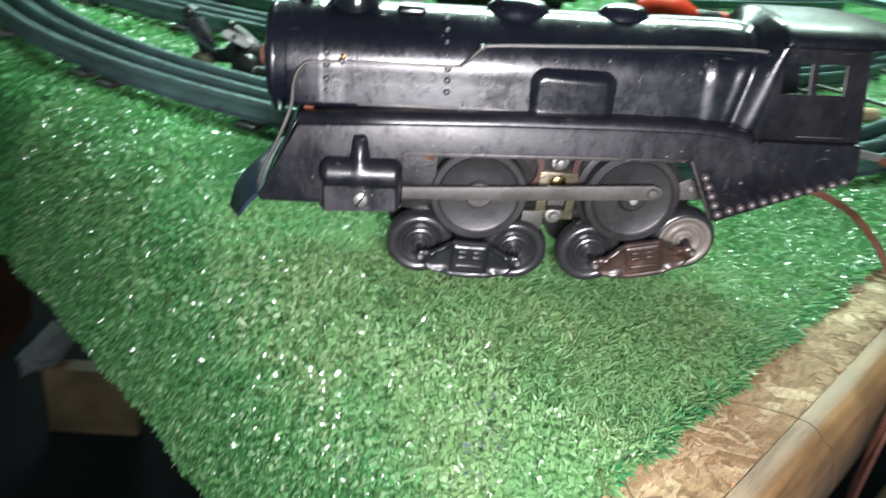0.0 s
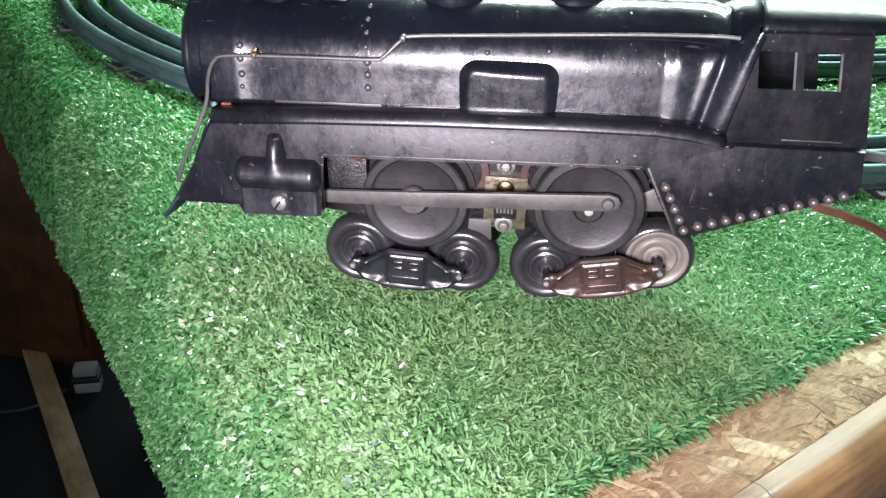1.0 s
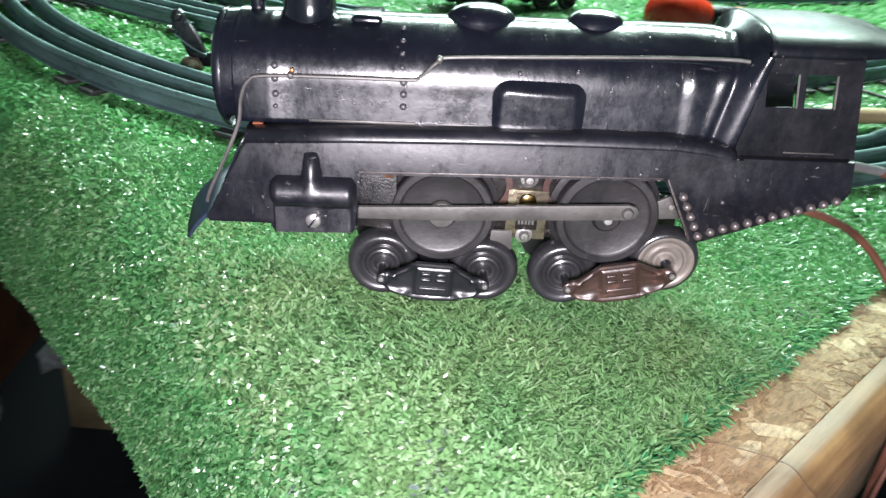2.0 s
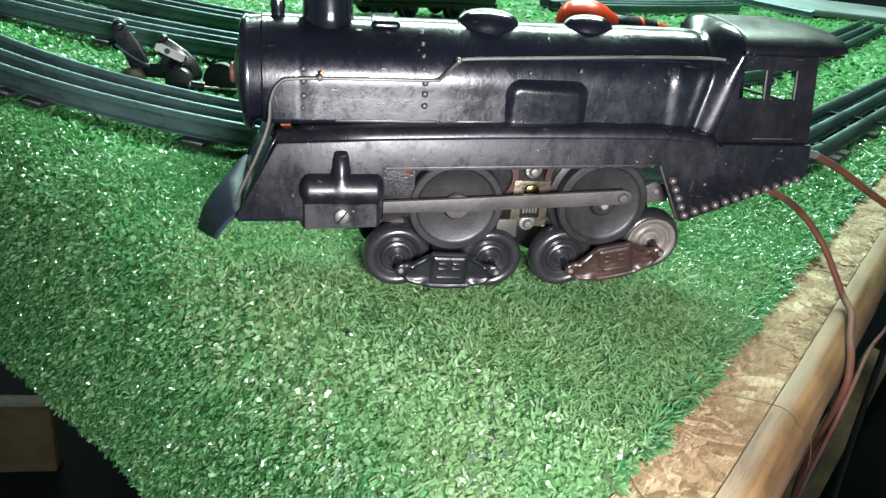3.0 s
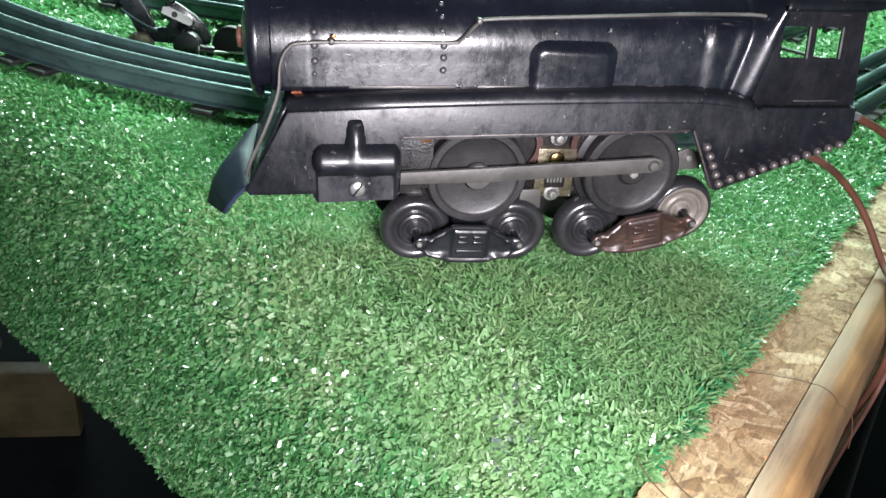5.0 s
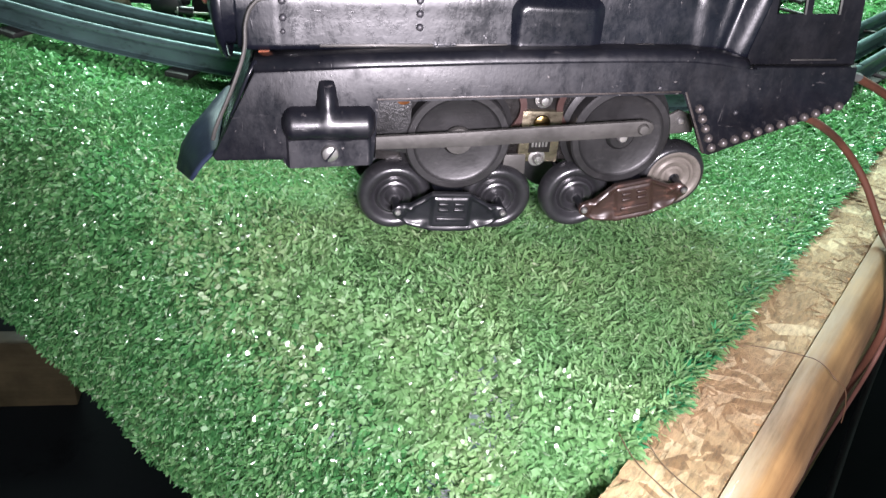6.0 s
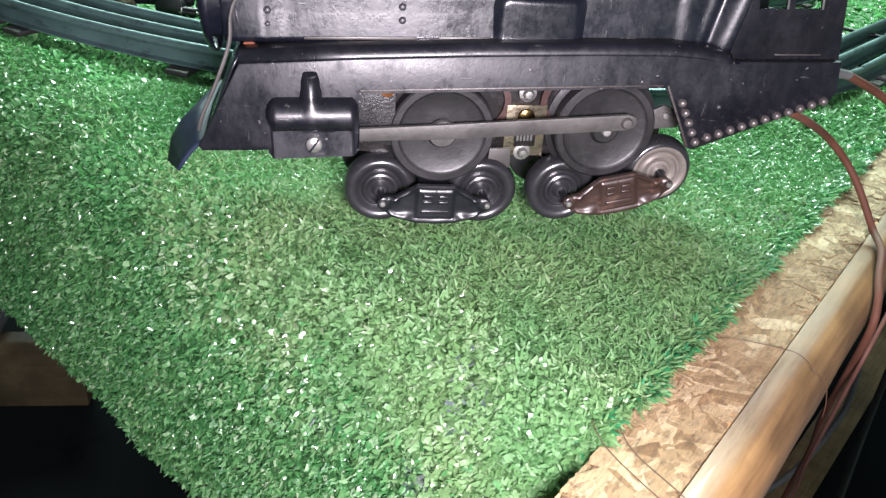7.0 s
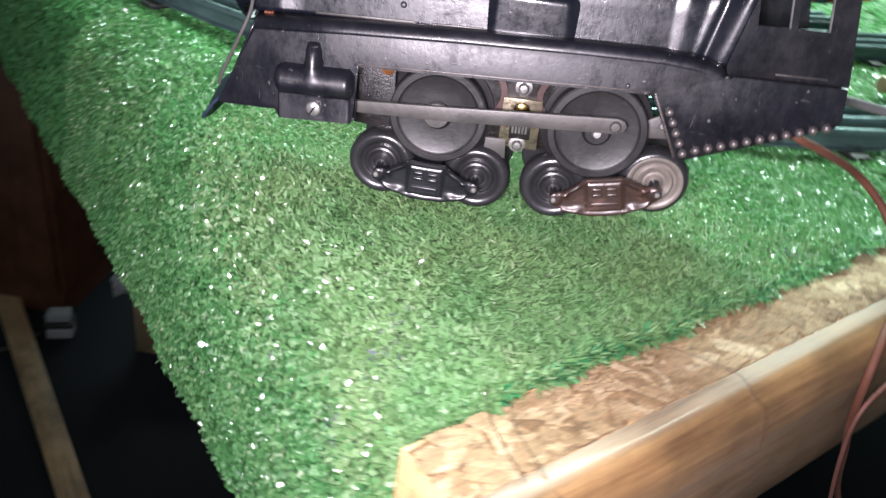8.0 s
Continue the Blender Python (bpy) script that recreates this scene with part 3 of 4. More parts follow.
def rail_profile():
    """Tubular tinplate rail: foot flanges, web and round head, heights in metres."""
    pts = [(-0.0045, 0.0), (-0.0045, 0.0006), (-0.0009, 0.0010), (-0.0009, 0.0062)]
    for k in range(9):
        a = radians(235 - 290 * k / 8)
        pts.append((0.0023 * math.cos(a), 0.0088 + 0.0023 * math.sin(a)))
    pts += [(0.0009, 0.0062), (0.0009, 0.0010), (0.0045, 0.0006), (0.0045, 0.0)]
    return pts


def track(name, centre, radius, a0, a1, z, label, first=0.0):
    """A curve of three-rail track with its ties, from angle a0 to a1 round centre."""
    ob = thing(name, Matrix.Translation((centre[0], centre[1], z)), label, "toy track", "toy railway tracks")
    prof = rail_profile()
    n = max(12, int((a1 - a0) / 1.5))
    for off in (-GAUGE, 0.0, GAUGE):
        bm = bmesh.new()
        rings = []
        for i in range(n + 1):
            a = radians(a0 + (a1 - a0) * i / n)
            rings.append([bm.verts.new(((radius + off + x) * math.cos(a), (radius + off + x) * math.sin(a), h)) for x, h in prof])
        for p, q in zip(rings, rings[1:]):
            for k in range(len(prof) - 1):
                bm.faces.new((p[k], p[k + 1], q[k + 1], q[k]))
        part("rail", bm, M_rail, ob)
    step, half = math.degrees(0.1024 / radius), math.degrees(0.011 / radius)
    mid = first if first else a0 + step * 0.3
    turns = []
    k = -40
    while k < 60:
        a = mid + k * step
        turns += [a - half, a + half] if k % 3 == 0 else [a]
        k += 1
    tie = None
    for a in [q for q in turns if a0 + half < q < a1 - half]:
        if tie is None:
            tie = part("tie", box(-0.029, 0.029, -0.0060, 0.0060, -0.0030, -0.0002, 0.0008), M_tie, ob, "black pressed metal tie")
            t = tie
        else:
            t = tie.copy()
            scene.collection.objects.link(t)
        ang = radians(a)
        t.matrix_basis = Matrix.Translation((radius * math.cos(ang), radius * math.sin(ang), 0)) @ Matrix.Rotation(ang, 4, "Z")
    return ob


track("curved_track", (0.021, 0.567), 0.425, 195, 304, 0.0005, "curved grey tinplate three-rail toy track on black ties", 235.6)
track("straight_track", (-12.368, 15.726), 20.0, 309.15, 310.98, 0.0005, "straight grey tinplate three-rail toy track on black ties")
track("curved_track", (0.018, 0.909), 0.595, 205, 262, 0.0005, "curved grey tinplate three-rail toy track on black ties")
track("curved_track", (0.000, 0.925), 0.595, 264.5, 313, 0.0005, "curved grey tinplate three-rail toy track on black ties")
track("straight_track", (-13.107, 15.227), 20.0, 312.58, 314.53, 0.0005, "straight grey tinplate three-rail toy track on black ties")
track("curved_track", (0.018, 0.909), 0.508, 205, 300, 0.0005, "curved grey tinplate three-rail toy track on black ties")
track("long_track", (-1.125, 3.403), 3.0, 297, 306, 0.0005, "nearly straight grey tinplate toy track on black ties")
track("long_track", (2.829, 3.238), 3.0, 222.7, 228.0, 0.0005, "nearly straight grey tinplate toy track on black ties")

# ---------------------------------------------------------------- locomotive
# local frame in millimetres: x from the pilot to the cab, y = 0 at the near skirt, z up
PITCH = 4.2
LOCO = pose(0, 0, 0, 0, -PITCH, 0)
SC = Matrix.Diagonal((MM, MM, MM, 1))
loco = thing("toy_locomotive", LOCO, "black stamped-steel toy steam locomotive with worn paint", "toy train")
YC, CZ, BR = 29.0, 77.0, 20.0


def lpart(name, bm, mat, label="", parent=None, smooth=True):
    """A part modelled in millimetres."""
    bmesh.ops.transform(bm, matrix=SC, verts=bm.verts)
    return part(name, bm, mat, parent or loco, label, smooth)


def step01(a, b, x):
    t = min(max((x - a) / (b - a), 0), 1)
    return t * t * (3 - 2 * t)


def ring(m, half_w, side_top, roof, n=48, low=66.0, splay=0.11):
    """Cross-section of boiler (m = 0) or cab (m = 1) as (y, z) from the near foot over the top to the far foot."""
    out = []
    a0 = math.asin((CZ - low) / BR)
    for k in range(n + 1):
        t = k / n
        ang = math.pi + a0 - (math.pi + 2 * a0) * t
        yb, zb = YC + BR * math.cos(ang), CZ + BR * math.sin(ang)
        if zb < CZ and splay > 0:  # below the middle the sides splay out a little
            yb = YC + math.copysign(BR + splay * (CZ - zb), yb - YC)
        # cab: upright side, then an arched roof
        if t < 0.25:
            yc, zc = YC - half_w, low - 3 + (side_top - low + 3) * t / 0.25
        elif t > 0.75:
            yc, zc = YC + half_w, low - 3 + (side_top - low + 3) * (1 - t) / 0.25
        else:
            q = math.pi * (1 - (t - 0.25) / 0.5)
            yc = YC + half_w * math.copysign(abs(math.cos(q)) ** 0.8, math.cos(q))
            zc = side_top + (roof - side_top) * math.sin(q) ** 0.8
        out.append((yb + (yc - yb) * m, zb + (zc - zb) * m))
    return out


def loft(rows, bm=None):
    bm = bm or bmesh.new()
    rings = [[bm.verts.new(p) for p in row] for row in rows]
    for a, b in zip(rings, rings[1:]):
        for k in range(len(a) - 1):
            bm.faces.new((a[k], a[k + 1], b[k + 1], b[k]))
    return bm


rows = []
xs = [-100, -99.2, -96, -95.6, -95.0, -92, -85, -82.7, -82.4, -75, -60, -43, -30, -20, -10, 0, 10, 20, 28, 32, 34, 36, 40, 43, 44] + [45 + 0.5 * k for k in range(40)]
for x in xs:
    flare = 0.17 * step01(45.0, 49.5, x) + 0.20 * step01(52.8, 56.2, x) - 0.05 * math.exp(-((x - 53.0) / 2.0) ** 2)
    rise = 1 - (1 - min(max((x - 57.6) / 5.8, 0.0), 1.0) ** 1.5) ** 2  # hollow first, then a full round edge
    dip = math.exp(-((x - 57.0) / 2.0) ** 2)
    plain, cab = ring(0.0, 24.1, 93.0, 101.0, splay=0.11 * step01(-96, -91, x)), ring(1.0, 24.55, 93.0, 101.0)
    row = []
    for (y0, z0), (y1, z1) in zip(plain, cab):
        m = min(max(flare * (1 - step01(82, 93, z0)) * (1 - rise) + rise, 0.0), 1.0)
        y, z = y0 + (y1 - y0) * m, z0 + (z1 - z0) * m
        k = 1.0 if x > -82.5 else (1.009 if x > -95.3 else (0.985 if x > -99 else 0.97))
        if x > 20:
            k = 1.0 + 0.016 * step01(31, 33.5, x) * (1 - step01(50, 56, x)) * max(0.0, (z - 85) / 15) - 0.05 * dip
        y, z = YC + (y - YC) * k, (CZ + (z - CZ) * k if z > 70 else z)
        row.append((x + 0.21 * max(z - 66, 0) * step01(47, 57, x), y, z))
    rows.append(row)
body = lpart("boiler", loft(rows), M_black, "glossy black boiler shell")
sol = body.modifiers.new("thick", "SOLIDIFY")
sol.thickness, sol.offset = 0.0007, -1

# smokebox front with its rounded rim and headlight
FRONT = Matrix.Translation((-100, YC, CZ)) @ pose(0, 0, 0, 0, -90, 0)
bm = lathe([(19.6, -0.6), (19.8, 0.4), (19.2, 1.6), (17.6, 2.4), (16.4, 2.0), (12.0, 3.4), (7.0, 4.6), (5.0, 4.9), (0, 5.0)], FRONT, 48)
lpart("smokebox_front", bm, M_black, "domed black boiler front")
bm = lathe([(3.6, 4.4), (3.6, 6.0), (3.0, 6.6), (2.4, 6.0), (0, 7.2)], FRONT, 24)
lpart("headlight", bm, worn("amber_lens", (0.16, 0.07, 0.05), (0.3, 0.2, 0.18), 0.2, 0.0, 300), "small reddish headlight lens")

# cab: two sides with window openings, rear edge, roof
WIN = ((70.6, 80.2), (82.8, 92.2))
WZ = (78.0, 88.5)


def cab_side(y0, y1):
    """Plate with two real openings, built as a grid of cells with the openings left out."""
    bm = bmesh.new()
    cx = [66.0, WIN[0][0], WIN[0][1], WIN[1][0], WIN[1][1], 100.6]
    cz = [61.4, WZ[0], WZ[1], 95.0]
    slope = lambda x, z: x + (0.207 * (z - 78) if x < 67 else (-0.19 * (z - 78) if x > 100 else (-0.16 * (z - 78))))
    v = {}
    for i, x in enumerate(cx):
        for j, z in enumerate(cz):
            for k, y in enumerate((y0, y1)):
                v[i, j, k] = bm.verts.new((slope(x, z), y, z))
    full = lambda i, j: 0 <= i < 5 and 0 <= j < 3 and not (j == 1 and i in (1, 3))
    for i in range(5):
        for j in range(3):
            if not full(i, j):
                continue
            bm.faces.new([v[a, b, 0] for a, b in ((i, j), (i + 1, j), (i + 1, j + 1), (i, j + 1))])
            bm.faces.new([v[a, b, 1] for a, b in ((i, j + 1), (i + 1, j + 1), (i + 1, j), (i, j))])
            for (di, dj, p, q) in ((-1, 0, (i, j), (i, j + 1)), (1, 0, (i + 1, j), (i + 1, j + 1)), (0, -1, (i, j), (i + 1, j)), (0, 1, (i, j + 1), (i + 1, j + 1))):
                if not full(i + di, j + dj):
                    bm.faces.new((v[p[0], p[1], 0], v[q[0], q[1], 0], v[q[0], q[1], 1], v[p[0], p[1], 1]))
    return bm


lpart("cab_side", cab_side(4.6, 5.6), M_cab, "black cab side with two window openings", smooth=False)
lpart("cab_side", cab_side(52.4, 53.4), M_black_dull, "black cab side with two window openings", smooth=False)
for (xa, xb) in WIN:
    bm = bmesh.new()
    tube([Vector((xb + 0.1, 4.5, WZ[0])), Vector((xb - 1.6, 4.5, WZ[1]))], 0.35, 6, bm)
    lpart("window_edge", bm, M_steel, "paint-bare window edge")

rows = []
for x in [68.4, 70, 74, 80, 88, 94, 98, 102, 105, 108, 110.5, 112.2, 113.2, 113.8]:
    e, tip = step01(93, 117, x), step01(110, 114.4, x)
    row = []
    for k in range(33):
        q = math.pi * (1 - k / 32)
        w = 24.7 * (1 - 0.14 * e - 0.25 * tip)
        y = YC + w * math.copysign(abs(math.cos(q)) ** 0.8, math.cos(q))
        z = 93.2 + (7.8 - 3.2 * e - 2.2 * tip) * math.sin(q) ** 0.8 + 1.2 * e
        row.append((x + 0.18 * max(z - 93, 0) * (1 - step01(70, 98, x)), y, z + 0.15))
    rows.append(row)
ob = lpart("cab_roof", loft(rows), M_roof, "black arched cab roof with a drooping rear lip")
sol = ob.modifiers.new("thick", "SOLIDIFY")
sol.thickness, sol.offset = 0.0018, -1
# running board and skirts
def skirt(y0, y1, flip):
    top = [(-91.0, 65.2), (-60.0, 66.2), (-20.0, 67.2), (20.0, 67.6), (44.0, 67.4), (54.0, 66.4), (61.0, 64.6), (66.0, 63.2), (102.0, 62.6)]
    low = [(103.2, 52.0), (101.6, 49.2), (96.0, 47.4), (55.8, 32.6), (53.2, 33.4), (43.0, 54.3), (41.5, 54.6), (-55.8, 53.3), (-56.2, 34.6), (-104.2, 35.0), (-105.2, 36.4)]
    top = [(x, z - 3.4) for x, z in top[:7]] + [(64.0, 61.0), (66.0, 62.4), (102.0, 62.2)]
    return panel(top + low, y0, y1, 0.7 if not flip else 0.0, segments=2)


def lean_y(z):
    """The near skirt splays outwards a little towards its lower edge."""
    return -0.085 * max(62.0 - z, 0.0)


def leaning(bm):
    for v in bm.verts:
        v.co.y += lean_y(v.co.z)
    return bm


lpart("skirt", leaning(skirt(0.0, 1.6, False)), M_skirt, "black skirt plate with a scuffed folded edge")
M_bare_edge = worn("rubbed_bare_edge", (0.036, 0.030, 0.027), (0.010, 0.009, 0.009), 0.42, 0.4, 700, 0.50)
lpart("skirt_edge", leaning(panel([(-55.6, 53.15), (41.6, 54.45), (41.4, 55.0), (-55.6, 53.75)], -0.12, 0.9, 0.1)), M_bare_edge, "rubbed bare lower edge of the skirt")
lpart("skirt_edge", leaning(panel([(53.1, 33.6), (42.9, 54.5), (43.6, 54.6), (53.9, 33.8)], -0.12, 0.9, 0.1)), M_bare_edge, "rubbed bare lower edge of the skirt")
lpart("skirt", skirt(56.4, 58.0, True), M_black, "black skirt plate with a scuffed folded edge")
rows = []
edge = ((-91.0, 65.4), (-60.0, 66.4), (-20.0, 67.3), (20.0, 67.6), (44.0, 67.4), (54.0, 66.4), (62.0, 64.6), (64.0, 64.2))
near = [(0.05 + 3.6 * (1 - math.cos(radians(q))), -3.6 * (1 - math.sin(radians(q)))) for q in (0, 15, 30, 45, 60, 75, 90)]
for y, dz in near + [(11.0, -0.05), (20.0, -0.1), (38.0, -0.1), (47.0, -0.05)] + [(58.0 - y, dz) for y, dz in reversed(near)]:
    rows.append([(x, y, z + dz) for x, z in edge])
ob = lpart("running_board", loft(rows), M_skirt, "flat black running board")
ob.modifiers.new("thick", "SOLIDIFY").thickness = 0.0006

lpart("cab_ledge", box(62.5, 101.8, 0.9, 5.0, 60.9, 61.8, 0.2), M_cable, "narrow black ledge under the cab")
lpart("cab_seam", box(80.0, 96.5, 4.1, 4.9, 63.0, 63.5, 0.15), M_rod, "bare metal seam under the cab")

# bright slots and tabs where boiler and board meet
for x0, x1 in ((-72, -38), (-31, -15), (27, 33)):
    lpart("slot", box(x0, x1, 7.4, 9.0, 66.7, 67.6, 0.2), M_rod, "bare metal slot under the boiler")

lpart("rust_spot", box(-89.8, -86.6, 7.0, 8.6, 65.3, 65.9, 0.25), M_rust, "rust-orange bare spot at the front of the board")

# sloping front sheet and pilot
rows = []
for y in (0.8, 8, 18, 29, 40, 50, 57.2):
    rows.append([(-90.6, y, 65.0), (-93.5, y, 60), (-98, y, 50.4), (-102, y, 41.6), (-104.4, y, 36.4)])
ob = lpart("front_sheet", loft(rows), M_black, "dark sloping sheet above the pilot")
ob.modifiers.new("thick", "SOLIDIFY").thickness = 0.0008
rows = []
near_edge = ((-104.2, 37.2), (-106.5, 35.6), (-108.8, 33.4), (-111.0, 30.6), (-113.3, 27.4))
middle = ((-104.4, 38.8), (-110.0, 37.2), (-115.4, 32.8), (-119.5, 26.5), (-122.3, 17.5))
for y in (1.0, 3, 6, 9, 12, 15, 20, 25, 29, 33, 38, 43, 46, 49, 52, 55, 57.0):
    c = 1 - abs(y - 29) / 28
    rows.append([(xa + (xb - xa) * c, y, za + (zb - za) * c) for (xa, za), (xb, zb) in zip(near_edge, middle)])
ob = lpart("pilot", loft(rows), M_blue, "bent blue-black pilot plate with a rounded lip")
ob.modifiers.new("thick", "SOLIDIFY").thickness = 0.001

# steam chest: round barrel with a stem, on a plate with a slotted screw
def chest_depth(x, z):
    out = max(abs(x + 70.1) - 11.0, 0.0)
    barrel = 6.4 * math.sqrt(max(0.0, 1 - ((z - 46.6) / 5.1) ** 2 - (out / 3.1) ** 2)) ** 0.9
    w = 3.7 - 0.12 * max(z - 49, 0)
    stem = 5.6 * math.sqrt(max(0.0, 1 - ((x + 70.5) / w) ** 2)) * math.sqrt(max(0.0, 1 - (max(z - 50.0, 0) / 9.7) ** 2)) if z > 45 else 0.0
    plate = 2.0 * (1 - step01(44.0, 47.0, z)) * (1 - step01(12.0, 13.6, abs(x + 70.4)))
    k = 1.4  # the pressed forms run into one another
    return math.log(math.exp(barrel * k) + math.exp(stem * k) + math.exp(plate * k)) / k - 0.78


bm = pressed([-84.4 + 0.47 * k for k in range(61)], lambda x: 32.5 + 0.02 * (x + 84) + 1.2 * max(abs(x + 70.3) - 12.8, 0.0), lambda x: 60.0, chest_depth, 62, 2.2)
bmesh.ops.translate(bm, vec=(0, 0.45, 0), verts=bm.verts)
lpart("steam_chest", leaning(bm), M_skirt, "glossy pressed barrel with a stem above a plate")
screw = lpart("screw", lathe([(0, 1.3), (1.5, 1.25), (2.4, 0.7), (2.6, 0.0), (2.6, -0.6)], facing(-70.2, -3.7, 37.4), 24), M_steel, "bright slotted screw head")
bm = box(-2.5, 2.5, -0.28, 0.28, -0.4, 0.15)
bmesh.ops.transform(bm, matrix=Matrix.Translation((-70.2, -5.0, 37.4)) @ pose(0, 0, 0, 90, 0, 0) @ pose(0, 0, 0, 0, 0, 55), verts=bm.verts)
lpart("screw_slot", bm, M_black, parent=screw)

# hatch bulge on the boiler side
def flank_y(z):
    return YC - BR - 0.11 * (CZ - z) if z < CZ else YC - BR * math.cos(math.asin((z - CZ) / BR))


def hatch_depth(x, z):
    ax, az, r = 16.4 - abs(x - 0.9), 83.0 - z, 6.5
    d = min(ax, az) if max(r - ax, 0) * max(r - az, 0) == 0 else r - math.hypot(r - ax, r - az)
    s = step01(-0.4, 5.2 + 0.05 * x, d)
    face = 6.1 + 0.03 * (z - 66) + 0.010 * (x - 1) ** 2 * 0.3
    return -(flank_y(z) + 0.7) + (flank_y(z) + 0.7 - face) * s


bm = pressed([-15.6 + 0.5 * k for k in range(67)], lambda x: 65.0, lambda x: 83.2, hatch_depth, 36, 1.5)
lpart("hatch", bm, M_black, "raised rounded box on the boiler side")

# handrail
bm = tube(smooth_path([(-104.6, -0.8, 41.5), (-103.0, -0.4, 46.0), (-97.5, 1.5, 57.0), (-93.6, 5.0, 66.5), (-92.6, 7.0, 74.0), (-90.0, 7.6, 79.2), (-84.5, 7.6, 81.0), (-60, 7.4, 81.4), (-40.5, 7.4, 81.4), (-37.0, 8.0, 82.2), (-32.0, 9.6, 86.6), (-28.0, 10.4, 88.0), (0, 11.0, 89.0), (35, 11.2, 90.2), (52, 10.6, 90.6), (60, 9.6, 90.8), (64.5, 9.0, 90.6)], 6), 0.62, 8)
lpart("handrail", bm, M_rod, "thin bare wire handrail")
for x, y, z in ((-77.0, 7.8, 81.4), (-31.2, 10.2, 87.4)):
    lpart("handrail_clip", lathe([(0, 1.4), (0.7, 1.2), (1.15, 0.5), (1.2, 0), (0.9, -2.0)], facing(x, y, z), 14), M_rod)
lpart("handrail_pin", lathe([(0, 0.9), (0.6, 0.7), (0.8, 0)], facing(-76.4, 7.4, 83.0), 12), M_copper, "orange-brown pin end")


M_rivet = worn("worn_rivet", (0.050, 0.044, 0.043), (0.110, 0.088, 0.080), 0.32, 0.3, 620, 0.54)
M_rivet_dark = worn("painted_rivet", (0.022, 0.022, 0.026), (0.07, 0.066, 0.066), 0.40, 0.2, 620, 0.54)


# rivets
def rivet_mesh(r, tall):
    bm = lathe([(r * math.sin(radians(q)), r * tall * math.cos(radians(q))) for q in (0, 18, 36, 54, 72, 90)] + [(r, -0.4)], FACE, 14)
    bmesh.ops.transform(bm, matrix=SC, verts=bm.verts)
    bmesh.ops.recalc_face_normals(bm, faces=bm.faces)
    me = bpy.data.meshes.new("rivet")
    for f in bm.faces:
        f.smooth = True
    bm.to_mesh(me)
    bm.free()
    return me


R_small, R_big, R_boiler = rivet_mesh(0.8, 0.7), rivet_mesh(1.5, 1.0), rivet_mesh(1.15, 0.7)
R_boiler.materials.append(M_rivet_dark)
R_small.materials.append(M_rivet_dark)
R_big.materials.append(M_rivet)


def rivet(me, x, y, z, turn=0.0):
    ob = new("rivet", me)
    ob.parent = loco
    ob.matrix_basis = Matrix.Translation((x * MM, y * MM, z * MM)) @ Matrix.Rotation(radians(turn), 4, "X")


def boiler_rivet(me, x, z):
    """A rivet on the near flank or crown of the boiler at height z."""
    if z < CZ:
        rivet(me, x, YC - BR - 0.11 * (CZ - z) - 0.1, z, -6)
    else:
        a = math.asin(min((z - CZ) / BR, 1))
        rivet(me, x, YC - (BR + 0.1) * math.cos(a), CZ + (BR + 0.1) * math.sin(a), -math.degrees(a))


for z in (72.4, 76.3, 80.0):
    boiler_rivet(R_boiler, -42.2, z)
for z in (84.3, 88.1, 91.4, 94.4):
    boiler_rivet(R_small, -42.7, z)
for z in (75.1, 79.8, 83.6):
    boiler_rivet(R_boiler, -82.2, z)
boiler_rivet(R_small, -82.4, 71.2)
for k in range(5):
    rivet(R_big, 48.9 + 7.0 * k / 4, -0.2 + lean_y(49.0 - 13.4 * k / 4), 49.0 - 13.4 * k / 4)
for k in range(1, 12):
    rivet(R_big, 55.9 + 43.0 * k / 11, -0.2 + lean_y(36.0 + 13.2 * k / 11), 36.0 + 13.2 * k / 11)
for x, z in ((62, 47.5), (34, 56), (-6, 84), (12, 85)):
    rivet(R_small, x, -0.1 + lean_y(z) if z < 60 else 9.6, z)

# stack, domes, pads on the boiler top
TOPZ = CZ + BR
bm = lathe([(9.6, -2.6), (9.0, -1.0), (8.6, 0.4), (8.4, 3.0), (8.4, 8.0), (9.0, 8.4), (9.0, 9.6), (7.6, 9.6), (7.2, 3.0), (0, 2.5)], Matrix.Translation((-73.4, YC, TOPZ)), 36)
lpart("smokestack", bm, M_black, "short black smokestack with a lip")
for x, r, h in ((-18.0, 11.5, 4.3), (19.2, 9.5, 3.6)):
    prof = [(r * 1.75, -8.6), (r * 1.42, -5.9), (r * 1.18, -3.9), (r * 1.04, -2.2), (r * 1.0, -0.7), (r * 0.90, h * 0.3), (r * 0.76, h * 0.62), (r * 0.56, h * 0.84), (r * 0.3, h * 0.97), (0, h)]
    lpart("steam_dome", lathe(prof, Matrix.Translation((x, YC, TOPZ)) @ Matrix.Diagonal((1.0, 0.78, 1.0, 1.0)), 36), M_black, "low rounded black dome")
lpart("boiler_pad", box(-59.5, -49.5, YC - 8, YC + 8, TOPZ - 3.4, TOPZ + 0.4, 1.6, 4), M_black, "raised pad on the boiler top")
lpart("bell", lathe([(2.4, -1.0), (2.2, 1.0), (2.6, 2.6), (2.2, 4.6), (0, 5.4)], Matrix.Translation((-90.0, YC, TOPZ)), 18), M_black)
# motor between the wheels
lpart("motor_plate", panel([(-62, 27), (-46, 25), (12, 24), (44, 30), (44, 58), (-62, 58)], 15.0, 17.0, 0.3), M_motor, "oily brown-black motor side plate")
lpart("motor_plate", panel([(-62, 27), (-46, 25), (12, 24), (44, 30), (44, 58), (-62, 58)], 41.0, 43.0), M_motor, "oily brown-black motor side plate")
